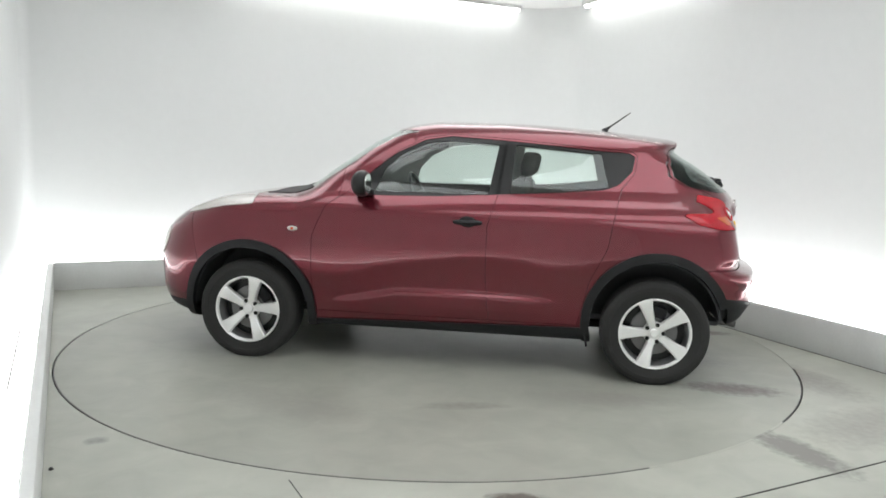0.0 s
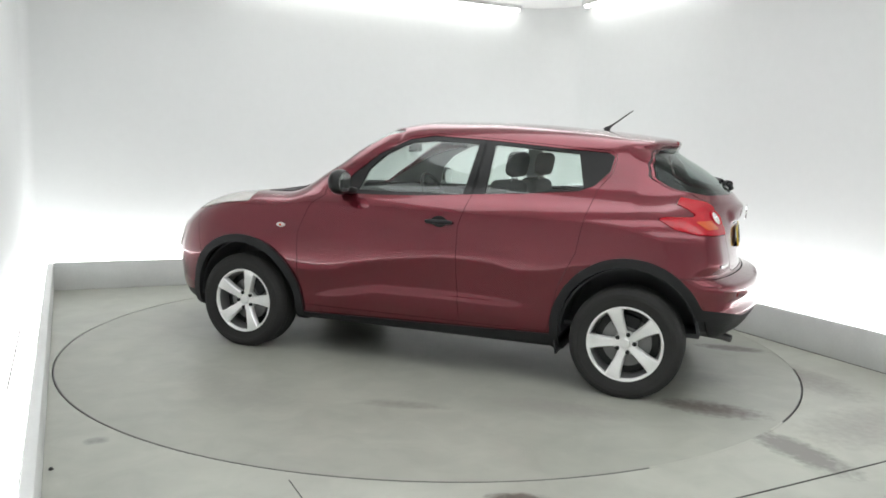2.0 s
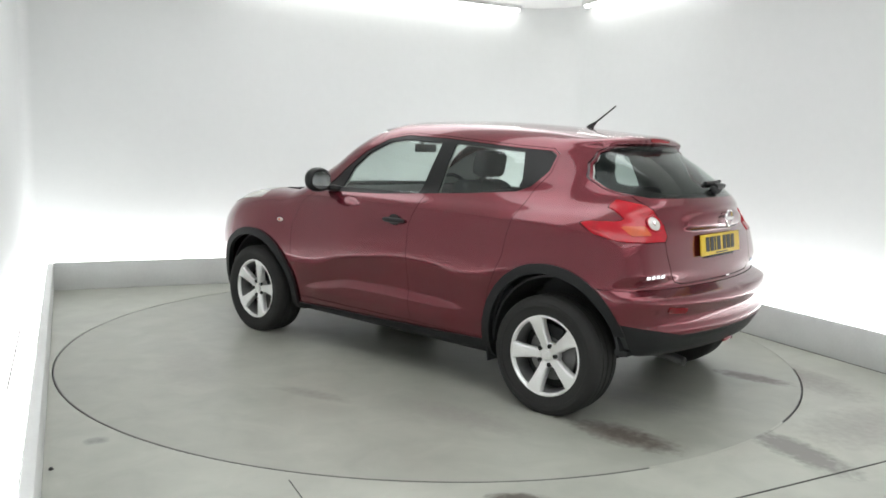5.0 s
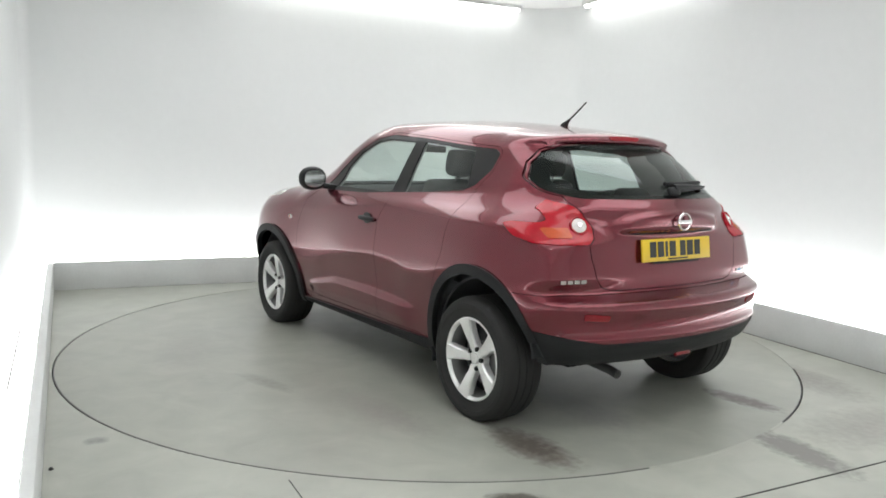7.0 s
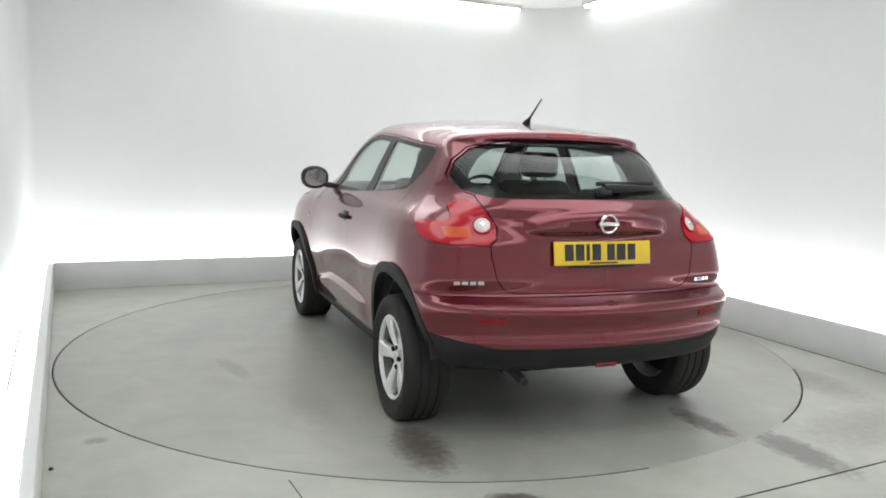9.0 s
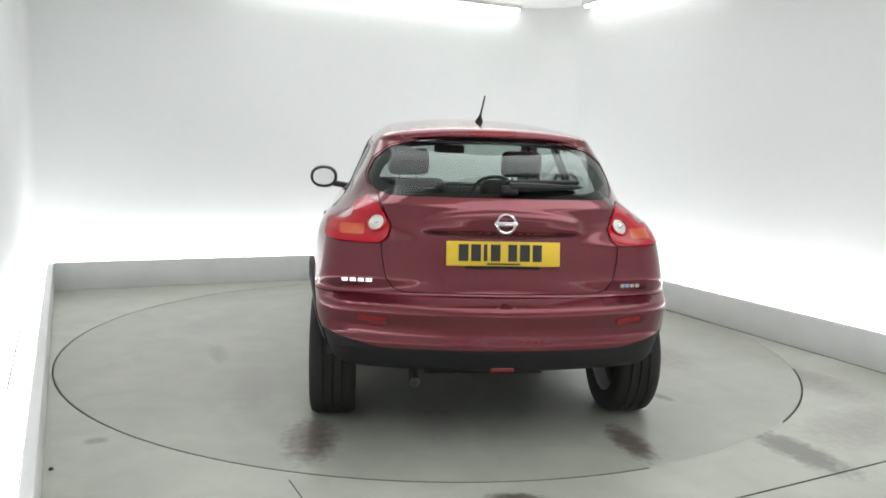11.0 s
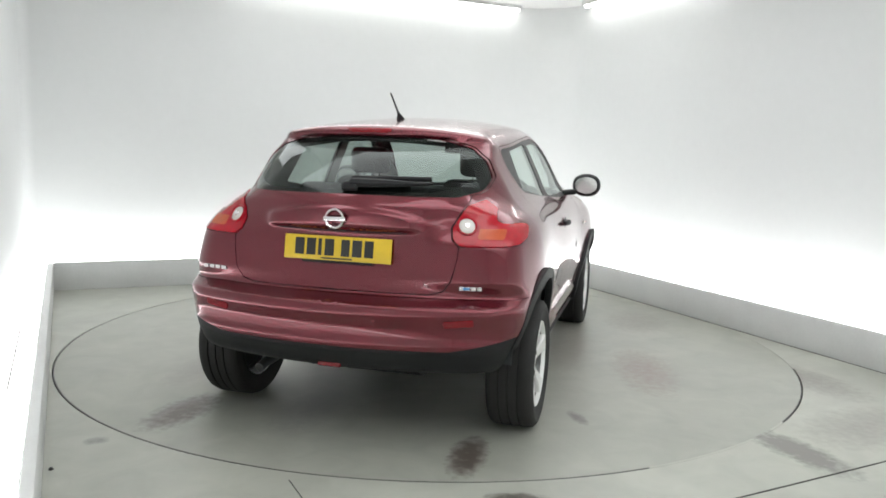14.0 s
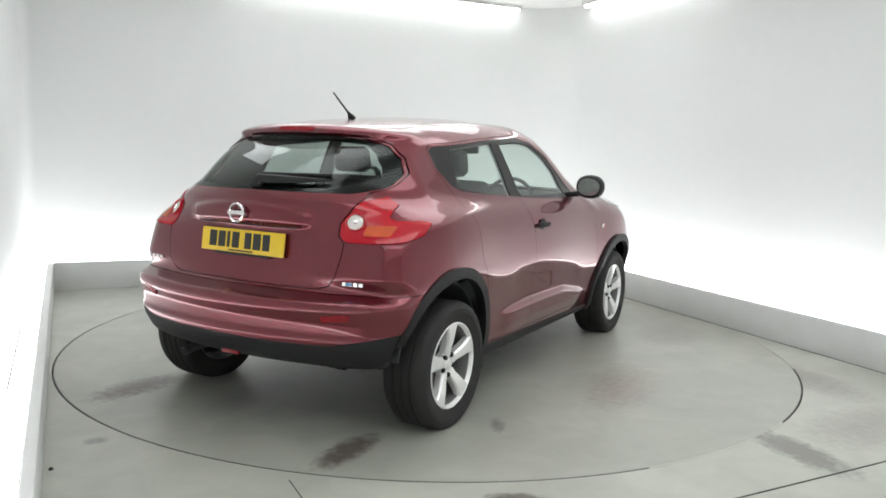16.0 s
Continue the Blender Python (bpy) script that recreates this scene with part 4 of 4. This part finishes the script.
def fittings(base, gate, doors, bumper, tails):
    """Mirrors, handles, aerial, plate, badges, wiper, lamps' lenses, exhaust."""
    for sy, door in ((1, doors[0]), (-1, doors[1])):
        bm = bmesh.new()
        r = bmesh.ops.create_uvsphere(bm, u_segments=36, v_segments=24, radius=1)
        for v in r["verts"]:
            x, y, z = v.co
            # blunt, squared-off pod that is flat towards the rear
            q = (abs(y) ** 2.25 + abs(z) ** 2.25) ** (1 / 2.25)
            h = math.hypot(y, z)
            k = h / q if q > 1e-6 else 1
            v.co = Vector((0.065 * x if x > 0 else max(-0.035, 0.065 * x), 0.098 * y * k, 0.080 * z * k))
            v.co.x -= 0.015 * abs(v.co.y + 0.12)
        bmesh.ops.transform(bm, matrix=pose(0.52, sy * 0.900, 1.135) @ Matrix.Diagonal((1, sy, 1, 1)), verts=bm.verts)
        pod = part("door_mirror", bm, GLOSS_BLACK, door, "black door mirror")
        bm = bmesh.new()
        n = 40
        ring = []
        for k in range(n):
            a = 2 * math.pi * k / n
            ca, sa = math.cos(a), math.sin(a)
            q = (abs(ca) ** 2.25 + abs(sa) ** 2.25) ** (-1 / 2.25)
            yy = 0.076 * ca * q
            ring.append(bm.verts.new((0.52 - 0.038 - 0.015 * abs(yy + 0.12), sy * (0.900 + yy), 1.135 + 0.058 * sa * q)))
        bm.faces.new(ring)
        ex = bmesh.ops.extrude_face_region(bm, geom=list(bm.faces))
        bmesh.ops.translate(bm, vec=(0.006, 0, 0), verts=[v for v in ex["geom"] if isinstance(v, bmesh.types.BMVert)])
        part("mirror_glass", bm, CHROME, pod, "silvered mirror glass")
        part("mirror_foot", box(0.11, 0.14, 0.04, pose(0.535, sy * 0.765, 1.078, sy * 8), 0.014), GLOSS_BLACK, pod)
        # outside handle, on a flat black disc that stands for its recess's shade
        p, nrm = meet(-0.125, 0, 0.922, 0, sy, 0, 0.004)
        bm = bmesh.new()
        bmesh.ops.create_uvsphere(bm, u_segments=24, v_segments=12, radius=1)
        bmesh.ops.transform(bm, matrix=Matrix.Translation(p) @ pose(0, 0, 0, sy * 4, -4) @ Matrix.Diagonal((0.052, 0.004, 0.034, 1)), verts=bm.verts)
        hd = part("recess_shade", bm, GLOSS_BLACK, door, "flat black disc drawn as the shaded recess behind the handle")
        pts = [p + Vector((0.085 * (1 - 2 * k / 8), sy * (0.006 + 0.015 * math.sin(math.pi * k / 8)), -0.002)) for k in range(9)]
        part("door_handle", tube(pts, [0.010, 0.014, 0.015, 0.015, 0.015, 0.015, 0.015, 0.014, 0.010], 12), BLACK_PLASTIC, door, "black plastic door handle")
        # side repeater
        p, nrm = meet(0.972, 0, 0.838, 0, sy, 0, 0.002)
        bm = bmesh.new()
        bmesh.ops.create_uvsphere(bm, u_segments=20, v_segments=10, radius=1)
        bmesh.ops.transform(bm, matrix=Matrix.Translation(p) @ Matrix.Diagonal((0.034, 0.008, 0.016, 1)), verts=bm.verts)
        rp = part("side_repeater", bm, CLEAR_LENS, base, "clear oval side repeater")
        bm = bmesh.new()
        bmesh.ops.create_uvsphere(bm, u_segments=16, v_segments=8, radius=1)
        bmesh.ops.transform(bm, matrix=Matrix.Translation(p + Vector((0, sy * 0.004, 0))) @ Matrix.Diagonal((0.014, 0.006, 0.009, 1)), verts=bm.verts)
        part("bulb", bm, ORANGE_LENS, rp, "orange bulb")
        # reversing lens in the tail light
        p, nrm = meet(-1.2, sy * 0.570, 1.013, -1, 0, 0, 0.004)
        q = nrm.to_track_quat("Z", "Y").to_matrix().to_4x4()
        tl = tails[0] if sy > 0 else tails[1]
        part("lens_ring", lathe([(0.047, -0.01), (0.047, 0.006), (0.043, 0.010), (0.037, 0.006), (0.037, -0.01)], 40, "z", m=Matrix.Translation(p) @ q), RED_LENS, tl)
        part("reversing_lens", lathe([(0.0, 0.010), (0.02, 0.009), (0.037, 0.003), (0.037, -0.01)], 40, "z", closed=False, m=Matrix.Translation(p) @ q), CLEAR_LENS, tl, "round clear reversing lens")
        part("lens_bulb", lathe([(0.0, 0.016), (0.010, 0.014), (0.013, 0.008), (0.013, 0.0)], 24, "z", closed=False, m=Matrix.Translation(p) @ q), CHROME, tl, "silver lens centre")
        # mud flaps
        part("mud_flap", box(0.012, 0.11, 0.08, pose(-0.865, sy * 0.77, 0.235, 0, 8), 0.004), BLACK_PLASTIC, base, "small black mud flap")
    # aerial
    b, nrm = meet(-0.95, 0, 1.2, 0, 0, 1, -0.004)
    ae = part("aerial", tube([b + Vector((-0.0, 0, 0)), b + Vector((-0.012, 0, 0.014)), b + Vector((-0.026, 0, 0.026)), b + Vector((-0.042, 0, 0.038))], [0.024, 0.018, 0.010, 0.007], 14), BLACK_PLASTIC, base, "black roof aerial")
    part("aerial_rod", tube([b + Vector((-0.038, 0, 0.035)), b + Vector((-0.170, 0, 0.132))], [0.0055, 0.004], 10), BLACK_PLASTIC, ae)
    # number plate with plain bars for its characters
    m = pose(-1.8055, 0, 0.893, 0, 7.5, 0)
    pl = part("number_plate", box(0.010, 0.520, 0.111, m, 0.003), PLATE_YELLOW, gate, "yellow number plate with black bars")
    x = 0.205
    for k, (wd, gap) in enumerate(((0.044, 0.013), (0.044, 0.013), (0.016, 0.016), (0.044, 0.036), (0.040, 0.013), (0.046, 0.013), (0.042, 0.0))):
        part("plate_bar", box(0.004, wd, 0.076, m @ pose(-0.006, x - wd / 2, 0.004)), INK, pl, smooth=False)
        x -= wd + gap
    part("plate_line", box(0.004, 0.15, 0.007, m @ pose(-0.006, -0.0, -0.046)), INK, pl, smooth=False)
    part("plate_holder", box(0.03, 0.34, 0.02, m @ pose(0.012, 0.0, -0.058), 0.003), BLACK_PLASTIC, gate, "black plate holder")
    # thin black bar that stands for the shadow below the brow
    shade_line = [meet(-1.2, 0.33 - 0.66 * k / 16, 0.976, -1, 0, 0, -0.002)[0] for k in range(17)]
    part("brow_shade", tube(shade_line, [0.002] + [0.006] * 15 + [0.002], 8), BLACK_PLASTIC, gate, "dark bar drawn as the shadow under the tailgate's brow")
    # badges: plain shapes
    c, nrm = meet(-1.2, 0, 1.035, -1, 0, 0, 0.016)
    q = Matrix.Translation(c) @ pose(0, 0, 0, 0, -90, 0)
    bd = part("badge", lathe([(0.036, 0), (0.036, 0.006), (0.040, 0.009), (0.046, 0.006), (0.047, 0)], 48, "z", m=q), CHROME, gate, "round chrome badge with a bar")
    part("badge_bar", box(0.006, 0.104, 0.019, Matrix.Translation(c + Vector((-0.006, 0, 0))), 0.003), CHROME, bd)
    for y0, wd, z, mat, lab in ((0.655, 0.142, 0.762, CHROME, "row of four small chrome blocks"), (-0.613, 0.10, 0.747, CHROME, "chrome and blue bar-shaped badge")):
        c, nrm = meet(-1.2, y0, z, -1, 0, 0, 0.003)
        yaw = math.degrees(math.atan2(nrm.y, nrm.x)) + 180
        bm = bmesh.new()
        for k in range(4):
            box(0.004, wd * 0.20, 0.016, Matrix.Translation(c) @ pose(0, 0, 0, 0, 0, yaw) @ pose(0, wd * (k - 1.5) * 0.26, 0), bm=bm)
        bb = part("badge", bm, mat, base, lab)
        if y0 < 0:
            part("badge_stripe", box(0.005, 0.03, 0.010, Matrix.Translation(c) @ pose(-0.002, 0, 0, 0, 0, yaw) @ pose(0, 0.018, 0), 0.001), BLUE, bb, "blue stripe")
    # rear wiper
    a, n0 = meet(-1.0, -0.03, 1.165, -1, 0, 0, 0.014)
    wp = part("rear_wiper", box(0.03, 0.075, 0.045, Matrix.Translation(a) @ pose(0, 0, 0, 0, 30, 0), 0.012, 3), BLACK_PLASTIC, gate, "black rear wiper on its pivot")
    arm, bl = [], []
    for k in range(9):
        y = -0.03 - 0.36 * k / 8
        p, n0 = meet(-1.0, y, 1.175 + 0.010 * k / 8, -1, 0, 0, 0.022 - 0.010 * k / 8)
        arm.append(p)
        p, n0 = meet(-1.0, y + 0.01, 1.205 + 0.004 * k / 8, -1, 0, 0, 0.008)
        bl.append(p)
    part("wiper_arm", tube(arm, [0.022, 0.023, 0.022, 0.020, 0.018, 0.015, 0.012, 0.010, 0.006], 8), BLACK_PLASTIC, wp)
    part("wiper_blade", tube(bl, 0.011, 8), BLACK_PLASTIC, wp)
    # exhaust, fog light, lower details
    part("exhaust_pipe", tube([(-1.45, 0.36, 0.33), (-1.60, 0.38, 0.32), (-1.76, 0.388, 0.312), (-1.815, 0.388, 0.300)], [0.020, 0.022, 0.023, 0.023], 18), STEEL, base, "dull steel exhaust pipe")
    # the pipe's end is closed; a black disc paints the shade inside it
    part("bore_shade", lathe([(0.0, 0.0), (0.018, 0.0), (0.018, 0.002), (0.0, 0.002)], 18, "z", closed=False, m=pose(-1.8175, 0.388, 0.2997, 0, -100, 0)), INK, base, "black disc drawn as the dark inside of the pipe")
    part("silencer", box(0.22, 0.52, 0.13, pose(-1.52, 0.1, 0.37), 0.05, 3), STEEL, base, "dark exhaust silencer box")
    p, n0 = meet(-1.2, 0, 0.375, -1, 0, 0, -0.004)
    part("fog_light", box(0.02, 0.11, 0.026, Matrix.Translation(p) @ pose(0, 0, 0, 0, 25), 0.006), DARK_RED, base, "red rear fog light")


CAR = car()


# ---- the motion: car and turntable turn together about the turntable's middle ----
CAR_X, CAR_Y = -0.1935, -0.1159


def heading(t):
    return 170.987 - 6.2345 * t - 0.0767 * t ** 2 + 0.001993 * t ** 3


def motions():
    rows, plate = [], []
    for k in range(33):
        t = k * 0.5
        spin = pose(0, 0, 0, 0, 0, heading(t))
        rows.append((t, spin @ pose(CAR_X, CAR_Y, 0.0)))
        plate.append((t, pose(0, RING_Y, 0) @ spin))
    walk(CAR, rows)
    walk(TABLE, plate)


motions()
